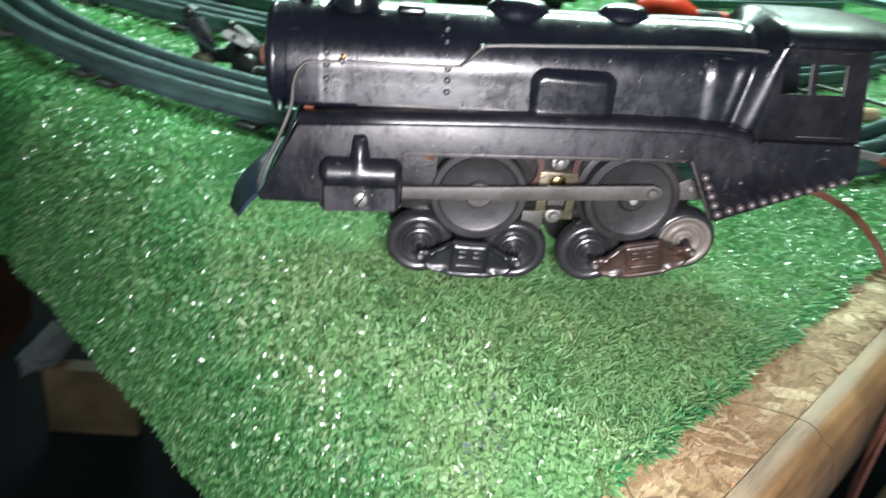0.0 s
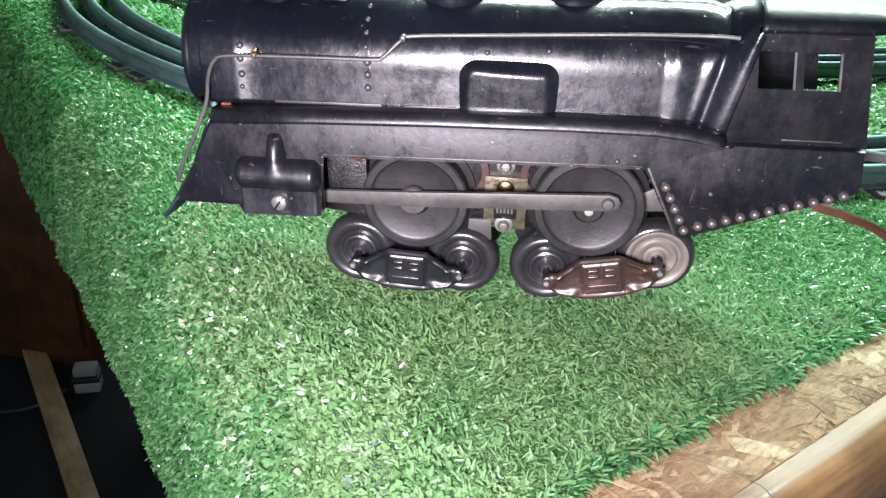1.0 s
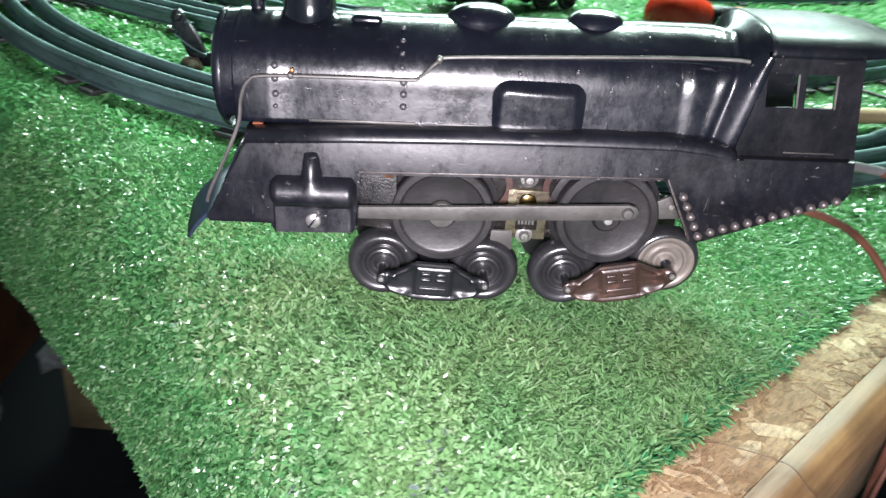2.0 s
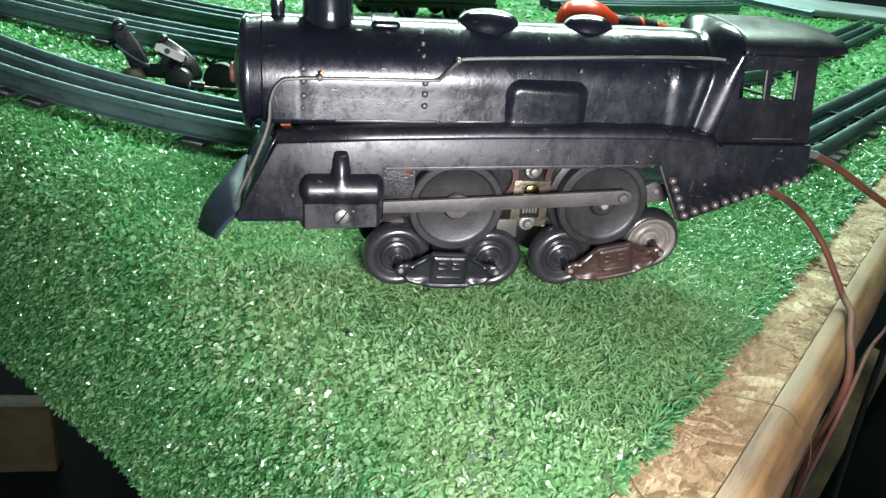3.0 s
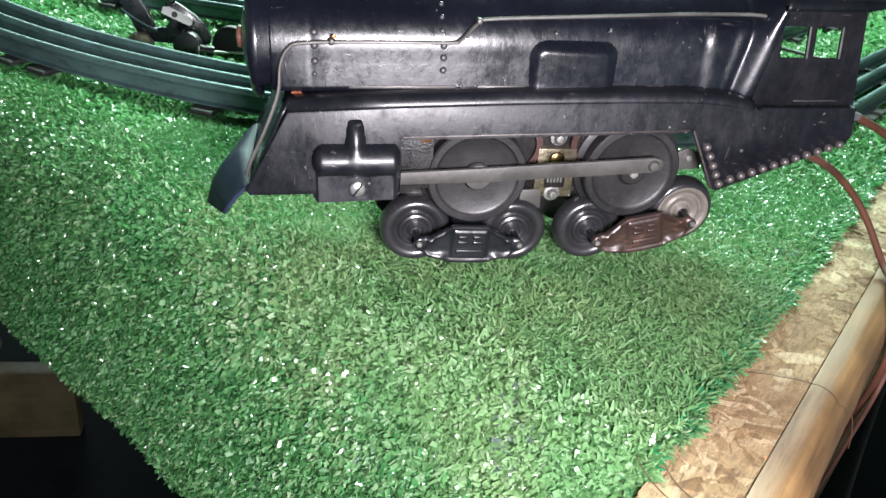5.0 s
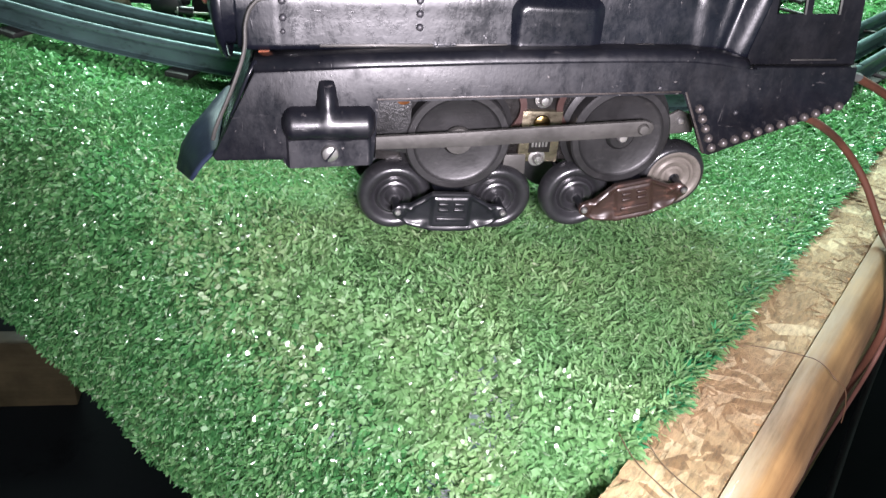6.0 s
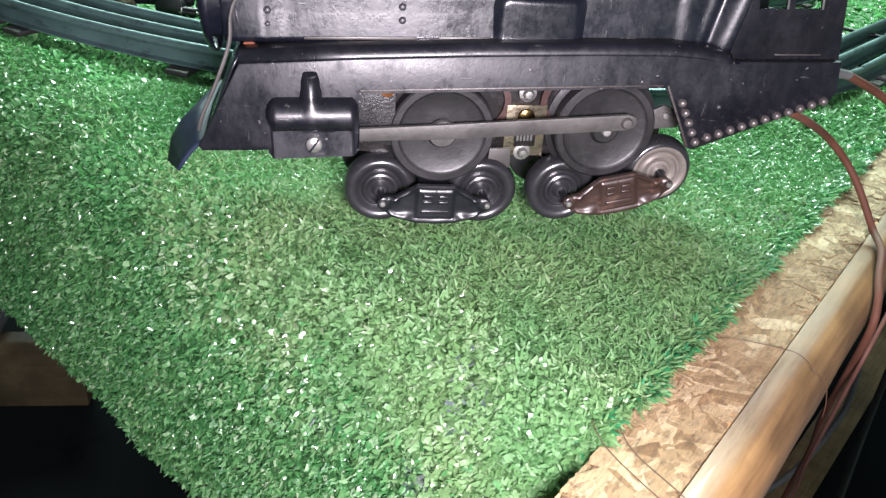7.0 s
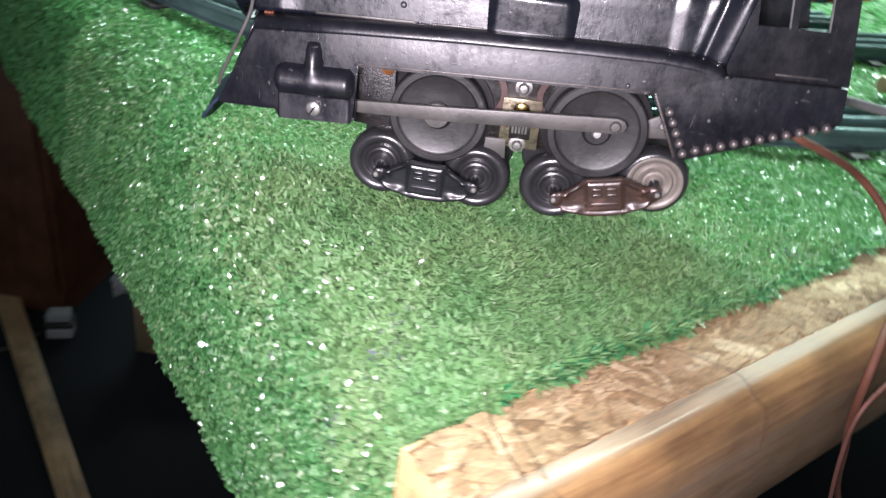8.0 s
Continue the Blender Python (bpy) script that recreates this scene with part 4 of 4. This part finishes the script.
lpart("motor_core", box(-20, 20, 17.5, 40.5, 26, 56, 1.0), M_motor, "dark laminated motor core")
brush = lpart("brush_plate", panel([(-6.2, 24.6), (8.0, 24.2), (8.2, 42.8), (-5.8, 43.2)], 12.8, 14.8, 0.4), M_nickel, "bright nickel brush plate spotted with oil")
lpart("brush_slot", box(-2.6, 5.0, 12.5, 13.4, 28.0, 35.2, 0.3), M_motor, "dark slot in the brush plate", parent=brush)
lpart("brush_cap", lathe([(0, 1.4), (1.6, 1.3), (2.8, 0.8), (3.0, 0)], facing(1.0, 12.8, 38.8), 24), M_brass, "brass brush cap", parent=brush)
bm = bmesh.new()
for k in range(5):
    tube([Vector((-1.4 + k * 1.2, 12.3, 30.4)), Vector((-1.4 + k * 1.2, 12.3, 33.4))], 0.42, 6, bm)
lpart("brush_spring", bm, M_steel, "small coil spring", parent=brush)
for x, z, mt in ((0.8, 47.2, M_steel), (0.8, 25.9, M_steel)):
    lpart("bolt", lathe([(0, 2.4), (1.3, 2.2), (1.8, 1.5), (1.9, 0.4), (3.0, 0.2), (3.0, -0.6)], facing(x, 13.0, z), 20), mt, "bright motor bolt with washer")
for x in (-15.0, 16.0):
    lpart("oxide_ring", lathe([(8.2, 0.6), (10.4, 0.6), (10.4, -0.4), (8.2, -0.4), (8.2, 0.6)], facing(x, 13.6, 44.0), 30), M_redbrown, "red-brown insulating ring")
lpart("oil_hole", lathe([(0, 0.5), (2.6, 0.5), (2.8, -0.5)], facing(-46.6, 7.8, 51.0), 20), M_copper, "copper-coloured oiled bush")
lpart("cross_plate", panel([(-57, 33), (-44, 31), (-44, 55), (-57, 55)], 8.0, 10.0, 0.3), M_cast, "pitted black plate ahead of the wheel")
bracket = lpart("rear_bracket", panel([(39.0, 33.6), (56.0, 34.6), (56.0, 40.6), (49.5, 43.0), (41.0, 38.6)], 12.0, 13.2, 0.4), M_rod, "grey bracket behind the rear wheel")
lpart("bracket_screw", lathe([(0, 1.2), (0.9, 1.1), (1.5, 0.5), (1.6, -0.3)], facing(50.4, 12.0, 39.2), 18), M_steel, parent=bracket)
lpart("tie_plate", panel([(-11.5, 19.0), (-3.0, 20.0), (-3.4, 27.5), (-10.8, 27.5)], 12.4, 13.6, 0.3), M_rod, "grey plate below the motor")
lpart("underframe", box(-56, 100, 22, 36, 47, 49, 0.4), M_black_dull)

# driving wheels with grooved faces
WPROF = [(0, 0.6), (3.6, 0.6), (4.2, 0.0), (4.6, -0.9), (12.4, -0.9), (13.0, -0.5), (13.4, 0.0), (15.2, 0.0), (15.7, -0.5), (15.9, -5.0), (16.6, -5.6), (17.6, -6.2), (17.7, -7.4), (17.0, -8.0), (0, -8.0)]
WPROF = [(r * 1.12, h) for r, h in WPROF]
for x, z in ((-28.3, 35.2), (27.9, 35.8)):
    for y, sgn in ((7.6, 1), (50.4, -1)):
        m = Matrix.Translation((x, y, z)) @ (FACE if sgn > 0 else pose(0, 0, 0, -90, 0, 0))
        w = lpart("driving_wheel", lathe(WPROF, m, 56), M_zinc, "grey cast driving wheel with a grooved rim")
        lpart("hub", lathe([(0, 2.2), (1.3, 2.1), (1.7, 1.4), (1.7, 0.2)], m, 20), M_steel, "bright axle end", parent=w)
    lpart("axle", lathe([(2.4, -15.5), (2.4, 15.5)], Matrix.Translation((x, YC, z)) @ FACE, 16), M_steel)

# side rod with its eye, from the steam chest to the rear wheel
bm = panel([(-58.0, 34.9), (-28, 35.2), (33.0, 37.4), (36.4, 38.4), (37.2, 40.4), (36.2, 42.2), (33.5, 43.0), (-28.0, 40.2), (-58.0, 39.2)], 3.4, 4.8, 0.35)
lpart("side_rod", bm, M_rod, "flat dull grey side rod")
lpart("crank_pin", lathe([(0, 1.4), (1.5, 1.2), (2.0, 0.4), (2.0, -3.5)], facing(33.2, 3.4, 40.2), 18), M_rod)
lpart("rod_boss", lathe([(0, 0.5), (4.4, 0.4), (4.8, -0.2), (4.8, -1.2)], facing(-28.6, 5.6, 36.2), 24), M_rod)
lpart("draw_bar", box(96, 112, 25, 33, 50, 51.4, 0.4), M_steel)


# ---------------------------------------------------------------- wheel trucks under the locomotive
TW = [(0, 0.3), (1.9, 0.3), (2.5, -0.5), (3.0, -1.6), (3.4, -2.0), (4.2, -1.7), (4.8, -0.8), (5.4, -0.5), (6.0, -0.8), (6.5, -1.9), (6.9, -2.3), (7.6, -1.9), (8.3, -0.7), (9.4, 0.0), (10.5, 0.1), (11.5, -0.4), (12.2, -1.5), (12.7, -3.0), (12.7, -5.8), (12.2, -6.4), (0, -6.4)]
FACE_DISC = [(2.0, 0.55), (2.7, -0.1), (3.3, -0.9), (4.2, -1.1), (5.0, -0.4), (6.2, -0.25), (7.0, -0.9), (7.8, -0.9), (8.6, 0.1), (9.6, 0.45), (10.2, 0.3), (10.4, -0.4)]


def frame_top(x):
    return float(np.interp(abs(x), (0, 6.3, 7.2, 13.2, 14.2, 17.6, 18.9, 19.6), (6.6, 6.6, 6.1, 2.5, 2.2, 2.0, 1.3, 0.4)))


def frame_foot(x):
    return float(np.interp(abs(x), (0, 6.2, 14.5, 16.2, 18.6, 19.6), (-8.0, -7.8, -5.6, -4.2, -2.4, -1.2)))


def frame_depth(x, z):
    """Embossing of a truck's side frame: rolled rims, a raised middle plate, bosses at the axles and swellings at the foot."""
    a = abs(x)
    rim = 0.85 * math.exp(-((frame_top(x) - 0.8 - z) / 0.75) ** 2) * (1 - step01(15, 17.5, a))
    foot = 0.75 * math.exp(-((z - frame_foot(x) - 0.9) / 0.8) ** 2) * (1 - step01(14, 16.5, a))
    middle = 1.1 * (1 - step01(5.4, 7.4, a)) * step01(-6.6, -5.2, z) * (1 - step01(4.9, 5.9, z))
    boss = 1.0 * (1 - step01(1.6, 3.2, math.hypot(a - 17.6, z + 0.2)))
    knee = 1.0 * math.exp(-((a - 13.6) / 1.3) ** 2 - ((z - 0.8) / 1.2) ** 2)
    swell = 1.1 * math.exp(-((a - 9.8) / 2.2) ** 2 - ((z + 5.0) / 1.1) ** 2)
    return max(rim, foot, middle, boss) + 0.8 * max(knee, swell)


def truck(m, frame_mat, wheel_mats, label, frame_label):
    """A four-wheel tinplate truck, 36 mm between axles; origin midway between the axles at their height."""
    ob = thing("wheel_truck", m, label, "toy train truck", "wheel trucks")

    def tp(name, bm, mat, lab="", parent=None):
        bmesh.ops.transform(bm, matrix=SC, verts=bm.verts)
        return part(name, bm, mat, parent or ob, lab)

    for i, x in enumerate((-18.0, 18.0)):
        for y, sgn in ((9.4, 1), (47.6, -1)):
            mm = Matrix.Translation((x, y, 0)) @ (FACE if sgn > 0 else pose(0, 0, 0, -90, 0, 0))
            w = tp("wheel", lathe(TW, mm, 44), M_wheel_black, "pressed wheel with ringed face")
            if wheel_mats[i] is not M_wheel_black and sgn > 0:
                tp("wheel_face", lathe(FACE_DISC, mm, 40), wheel_mats[i], "pale bare wheel face", parent=w)
        ax = tp("axle", lathe([(0, 28.4), (1.3, 28.4), (1.3, -28.4), (0, -28.4)], Matrix.Translation((x, 28.5, 0)) @ FACE, 16), M_frame_black, "black axle with bright pin ends")
        tp("axle_pin", lathe([(0, 29.2), (0.8, 29.1), (1.1, 28.6), (1.1, 28.0)], Matrix.Translation((x, 28.5, 0)) @ FACE, 16), M_steel, "bright pin end", parent=ax)
    for y, sgn in ((1.5, 1), (55.5, -1)):
        bm = pressed([-19.6 + 0.49 * k for k in range(81)], frame_foot, frame_top, frame_depth, 24, 1.6)
        bmesh.ops.transform(bm, matrix=Matrix.Translation((0, y, 0)) @ Matrix.Diagonal((1, sgn, 1, 1)), verts=bm.verts)
        f = tp("side_frame", bm, frame_mat, frame_label)
        if sgn > 0:
            for x0, x1, z0, z1 in ((-4.4, -0.9, 2.4, 3.6), (0.9, 4.4, 2.4, 3.6), (-4.4, -0.9, 0.2, 1.4), (0.9, 4.4, 0.2, 1.4), (-4.9, 4.9, -3.6, -2.0)):
                tp("spring_block", box(x0, x1, -0.25, 0.8, z0, z1, 0.4, 3), frame_mat, parent=f)
    tp("bolster", panel([(-5, -5), (5, -5), (5, 4.4), (-5, 4.4)], 3.2, 53.8, 0.3), M_black_dull, "black folded bolster")
    return ob


def truck_pose(xa, za, xb, zb, y, yaw=0.0):
    tilt = math.degrees(math.atan2(zb - za, xb - xa))
    return pose((xa + xb) / 2 * MM, y * MM, (za + zb) / 2 * MM, 0, -tilt, yaw)


truck(truck_pose(-49.6, 9.6, -13.4, 10.4, 0.6), M_frame_black, (M_wheel_black, M_wheel_black), "black tinplate wheel truck used as a roller stand", "glossy black embossed side frame")
truck(truck_pose(14.8, 12.6, 50.6, 22.0, 0.0), M_brown, (M_wheel_black, M_wheel_bare), "wheel truck with rusty brown side frame used as a roller", "rusty brown embossed side frame")


# ---------------------------------------------------------------- wires
def wire(name, pts, r, mat, label, category="wire"):
    ob = part(name, tube(smooth_path([Vector(p) * MM for p in pts], 8), r * MM, 10), mat)
    return tagged(ob, label, category)


w1 = thing("connector_lead", Matrix(), "brown insulated lead with a pale sleeve behind the cab", "wire")
part("sleeve", tube(smooth_path([Vector(p) * MM for p in ((103, 30, 58.5), (118, 36, 56), (136, 43, 52.5))], 6), 1.8 * MM, 12), M_sleeve, w1, "pale grey insulating sleeve")
part("lead", tube(smooth_path([Vector(p) * MM for p in ((135, 42.6, 52.7), (155, 46, 45), (180, 47, 33), (215, 44, 18), (260, 40, 5), (330, 60, 2.5), (420, 90, 2.5))], 8), 1.7 * MM, 10), M_wire, w1)


def at_edge(v, u, z):
    """A place on the table's edge, in millimetres: along it, outwards, up."""
    p = ER * v + EN * u
    return (p.x, p.y, z)


wire("brown_wire", ((84, 24, 53), (90, 9, 49), (104, 16, 43), (124, 28, 33), (138, 30, 23), (146, 25, 13), at_edge(122, 92, -1), at_edge(107, 99, -2), at_edge(93, 102.8, -6.2), at_edge(84, 106.4, -11), at_edge(80, 108.6, -20), at_edge(88, 108.6, -42), at_edge(104, 108, -66), at_edge(126, 107.5, -100), at_edge(165, 109, -150), at_edge(215, 108, -230), at_edge(230, 107, -400), at_edge(235, 107, -620)), 1.5, M_wire, "brown rubber-covered wire hanging over the table edge")
wire("pink_wire", (at_edge(420, 60, -95), at_edge(300, 110, -60), at_edge(205, 114, -40), at_edge(130, 111, -24), at_edge(94, 111, -28), at_edge(84, 111, -38), at_edge(92, 110.8, -60), at_edge(115, 110.5, -100), at_edge(150, 110.5, -150), at_edge(190, 112, -240), at_edge(205, 111, -620)), 0.85, M_pink, "dusty pink wire hanging below the table edge")
wire("loose_strand", (at_edge(-54, 60, -5.2), at_edge(-62, 70, -5.6), at_edge(-66, 82, -5.8), at_edge(-69, 94, -5.6)), 0.16, M_hair, "thin dark strand lying on the bare chipboard", "strand")
wire("loose_strand", (at_edge(-50, 66, -5.4), at_edge(-58, 76, -5.8), at_edge(-62, 90, -5.8), at_edge(-63, 101, -7.6)), 0.16, M_hair, "thin dark strand lying on the bare chipboard", "strand")
wire("loose_strand", ((52, -52, -4.6), (58, -52.5, -4.4), (66, -55, -4.2), (73, -57.5, -4.4), (76, -59, -4.6), (78, -62, -5.2), (79, -65.5, -6.4), (83, -67, -9.5), (85, -68.5, -16), (86, -69.0, -22)), 0.15, M_hair, "thin dark strand lying across the wooden edge", "strand")

# ---------------------------------------------------------------- things behind the locomotive
wreck = thing("derailed_truck", pose(-0.160, 0.250, 0), "black metal toy train truck lying loose beside the track", "toy train truck", "wheel trucks")


def wp(name, bm, mat, lab="", parent=None):
    bmesh.ops.transform(bm, matrix=SC, verts=bm.verts)
    return part(name, bm, mat, parent or wreck, lab)


arm = wp("coupler_arm", panel([(-26, 6), (-15, 7), (-17, 14), (-20.5, 21), (-26, 28), (-27.5, 30), (-28, 33), (-31, 35), (-34.5, 34), (-36, 30), (-35.5, 25), (-33, 20), (-29, 13)], -1.6, 1.6, 0.5), M_black, "bent black coupler arm with a round end")
wp("edge_strip", box(-27.5, -22.5, -2.1, -1.5, 27.4, 28.2, 0.2), M_rail, "bright bare edge", parent=arm)
wp("arm_rib", tube(smooth_path([(-34, -2.2, 20), (-27, -2.6, 15), (-20, -2.4, 11), (-15, -2, 9)], 5), 0.6, 8), M_rail, parent=arm)
wp("coupler_knob", lathe([(0, 2.6), (1.6, 2.4), (2.6, 1.0), (2.8, -1.6), (0, -2.0)], facing(-31.6, -1.4, 30.5), 18), M_frame_black, parent=arm)
fr = panel([(-24, 0.5), (8, 0.5), (15, 2), (16, 6), (12, 13), (6, 19), (-2, 24), (-7, 26.5), (-10, 25), (-10, 20), (-7, 14), (-10, 9.5), (-22, 9)], 1.0, 4.0, 0.6)
wp("side_frame", fr, M_black, "black pressed side frame")
wp("frame_knob", lathe([(0, 2.0), (1.5, 1.9), (2.4, 0.8), (2.6, -1.6)], facing(-6.8, 1.0, 25.4), 16), M_frame_black)
pl = panel([(-9, -2.4), (7.5, -2.6), (9, -1.2), (8.4, 2.2), (-6.5, 2.8), (-9.4, 1.2)], -0.5, 0.5, 0.2)
bmesh.ops.transform(pl, matrix=Matrix.Translation((-2.6, -2.0, 18.0)) @ pose(0, 0, 0, -25, 22, 0), verts=pl.verts)
plate = wp("bright_plate", pl, M_white, "bright metal plate with a hole")
wp("hole", lathe([(0, 0.5), (1.7, 0.5), (1.8, -0.3)], Matrix.Translation((-4.4, -2.6, 18.9)) @ pose(0, 0, 0, 65, 22, 0), 16), M_cable, parent=plate)
wp("wheel", lathe(TW, Matrix.Translation((7, 2, 4.5)) @ pose(0, 0, 0, 90, 0, 55), 36), M_black, "black pressed wheel")
wp("axle_cap", lathe([(0, 1.2), (5, 1.0), (8.2, 0.2), (8.8, -1.4), (8.8, -4), (0, -4)], Matrix.Translation((2.5, -7, 1.8)) @ pose(0, 0, 0, 90, 0, -8), 32), M_frame_black, "dull black round cap")
wp("clip", box(9.0, 10.0, -9.4, -6.5, -2.4, 3.0, 0.3), M_steel, "bright spring clip")
wp("wheel", lathe([(0, 0.4), (9.6, 0.2), (11.6, -0.4), (12.6, -1.6), (12.6, -6.0), (0, -6.4)], Matrix.Translation((27, -1, 1.0)) @ pose(0, 0, 0, 90, 0, -20), 36), M_cable, "black pressed wheel")
wp("axle", tube([Vector((8, -8.5, 0.2)), Vector((42, -9, 0.6))], 0.7, 8), M_steel, "thin bright axle")
wp("hub_sleeve", tube([Vector((10, -7.5, 0.4)), Vector((18, -7.5, 0.0))], 3.2, 14), M_black)
lf = lathe([(0, 6), (4, 5.4), (6.6, 2.5), (7.5, -1), (0, -1)], Matrix.Translation((-24, -4, 1)), 18)
for v in lf.verts:
    v.co += Vector((noise.noise(v.co * 0.2), noise.noise(v.co * 0.2 + Vector((5, 0, 0))), 0)) * 2.0
wp("cork_lump", lf, worn("cork", (0.07, 0.062, 0.035), (0.04, 0.03, 0.02), 0.7, 0.0, 200), "brown cork lump under the arm")

tool = thing("red_handled_tool", pose(0.202, 0.442, 0.0115, 0, 0, 10), "red plastic handled tool with black banded shaft lying across the rails", "tool")


def rp(name, bm, mat, lab=""):
    bmesh.ops.transform(bm, matrix=SC, verts=bm.verts)
    return part(name, bm, mat, tool, lab)


AX = pose(0, 0, 0, 0, 91, 0)
rp("grip", lathe([(0, -56), (9, -55), (17, -50), (21.5, -40), (22, -28), (19, -15), (14.5, -6), (12.5, -1), (11, 0)], Matrix.Translation((0, 0, 22)) @ AX, 36), M_red, "bulbous glossy red grip")
rp("shaft", lathe([(11, -1), (11, 28), (10.5, 29), (10, 46), (8, 48), (0, 48)], Matrix.Translation((0, 0, 22)) @ AX, 28), M_black, "black shaft")
rp("band", lathe([(10.9, 26), (11.6, 26.4), (11.6, 29.6), (10.9, 30)], Matrix.Translation((0, 0, 22)) @ AX, 28), M_red, "red band")
rp("nose", lathe([(8.6, 46.5), (9.0, 47.5), (8.4, 52), (5.5, 66), (2.0, 84), (0, 85)], Matrix.Translation((0, 0, 22)) @ AX, 24), M_red, "orange-red tapered nose")

# low black wagon without load, behind the boiler
wagon = thing("toy_wagon", pose(0.046, 0.583, 0.0, 0, 0, 28), "low black and brown toy wagon on the grass", "toy train")


def gp(name, bm, mat, lab=""):
    bmesh.ops.transform(bm, matrix=SC, verts=bm.verts)
    return part(name, bm, mat, wagon, lab)


gp("body", box(-85, 85, -24, 24, 16, 46, 3, 3), M_black_dull, "dark metal body")
gp("frame", box(-90, 90, -20, 20, 11, 17, 1), M_motor, "brown-black frame")
for x in (-62, -30, 30, 62):
    for y, tr in ((-19, 90), (19, -90)):
        gp("wheel", lathe(TW, Matrix.Translation((x, y, 11)) @ pose(0, 0, 0, tr, 0, 0), 28), M_wheel_black)

M_pale = worn("pale_board_paint", (0.19, 0.235, 0.24), (0.13, 0.16, 0.165), 0.45, 0.0, 40, 0.6)
ob = tagged(part("pale_board", box(-0.24, 0.24, -0.09, 0.09, 0.0, 0.012, 0.003), M_pale), "pale grey board lying on the grass beyond the tracks", "board")
ob.matrix_world = pose(1.02, 1.15, 0.0, 0, 0, 8)

bm = lathe([(0, -34), (5.0, -33.5), (5.6, -32), (5.6, 32), (5.0, 33.5), (0, 34)], Matrix.Translation((272, 287, 6)) @ pose(0, 0, 0, 0, 90, 14), 24)
bmesh.ops.transform(bm, matrix=SC, verts=bm.verts)
tagged(part("wooden_dowel", bm, M_block), "short tan wooden dowel lying on the grass", "dowel")
wire("black_cable", ((190, 470, 3), (262, 420, 3), (318, 372, 3), (346, 338, 3), (380, 312, 3), (450, 290, 3), (560, 300, 3)), 1.5, M_cable, "thin black cable lying on the grass", "cable")

# ---------------------------------------------------------------- below the table
pl = box(-0.80, 0.85, -0.019, 0.019, 0, 0.02, 0.002)
ob = tagged(part("wooden_plank", pl, M_plank), "narrow pale pine plank lying on the floor", "plank")
ob.matrix_world = pose(-0.860, 0.820, FLOOR, 0, 0, -48.0)
carton = thing("cardboard_box", pose(-0.484, 0.741, FLOOR), "plain tan cardboard box on the floor", "box")
part("carton_body", box(-0.070, 0.070, -0.015, 0.015, 0.0, 0.126, 0.002), M_carton, carton)
part("flap", box(-0.069, 0.069, -0.0145, 0.0145, 0.1262, 0.128, 0.0006), M_carton, carton)
cabinet = thing("wooden_cabinet", pose(-0.8175, 0.9125, FLOOR), "dark brown stained wooden cabinet", "cabinet")
part("carcass", box(-0.1125, 0.1125, -0.1375, 0.1375, 0.05, 0.48, 0.003), M_post, cabinet)
part("plinth", box(-0.105, 0.105, -0.13, 0.13, 0.0, 0.0498), M_post, cabinet)
part("top_board", box(-0.118, 0.118, -0.143, 0.143, 0.4802, 0.50, 0.004), M_post, cabinet)
part("door", box(-0.106, 0.106, -0.1525, -0.138, 0.056, 0.474, 0.003), M_post, cabinet, "plain dark brown door")
sock = thing("power_adapter", pose(-0.694, 0.731, FLOOR, 0, 0, 20), "white plug adapter with a black band on the floor", "plug")
part("plug_body", box(-0.022, 0.022, -0.016, 0.016, 0, 0.022, 0.005, 3), M_rag, sock, "white plastic body")
part("plug_band", box(-0.0225, 0.0225, -0.0165, 0.0165, 0.0225, 0.034, 0.003, 2), M_cable, sock, "black band")
part("plug_head", box(-0.02, 0.02, -0.014, 0.014, 0.0345, 0.052, 0.005, 3), M_rag, sock, "white plastic head")
wire("floor_cable", ((-1250, 700, FLOOR / MM + 4), (-1000, 690, FLOOR / MM + 4), (-840, 640, FLOOR / MM + 4), (-760, 660, FLOOR / MM + 4), (-724, 712, FLOOR / MM + 8)), 4, M_cable, "black cable lying on the floor", "cable")
bm = bmesh.new()
bmesh.ops.create_icosphere(bm, subdivisions=4, radius=1.0)
for v in bm.verts:
    d = noise.fractal(v.co * 1.6, 1.0, 2.0, 4)
    v.co = Vector((v.co.x * 0.052, v.co.y * 0.030, max(v.co.z, -0.8) * 0.03 - 0.018 * (v.co.y > 0.2) * v.co.y)) * (1 + 0.25 * d)
ob = tagged(part("white_rag", bm, M_rag), "crumpled off-white rag on the box", "rag")
ob.matrix_world = pose(-0.556, 0.752, FLOOR + 0.150, 0, 4, 84)

wire("white_cable", ((720, 560, -230), (588, 405, -350), (520, 325, -362), (453, 258, -350), (369, 195, -350), (318, 171, -360), (250, 150, -390), (180, 140, -420)), 3.0, M_sleeve, "grey-white cable sagging below the table", "cable")
wire("black_cable", ((700, 470, -300), (590, 350, -420), (460, 220, -430), (380, 140, -440), (300, 100, -500)), 4.0, M_cable, "black cable sagging below the table", "cable")
pl = box(-0.5, 0.5, -0.03, 0.03, 0, 0.02, 0.002)
ob = tagged(part("wooden_plank", pl, M_plank), "narrow pale pine plank lying on the floor", "plank")
ob.matrix_world = pose(1.0, 0.75, FLOOR, 0, 0, 40)
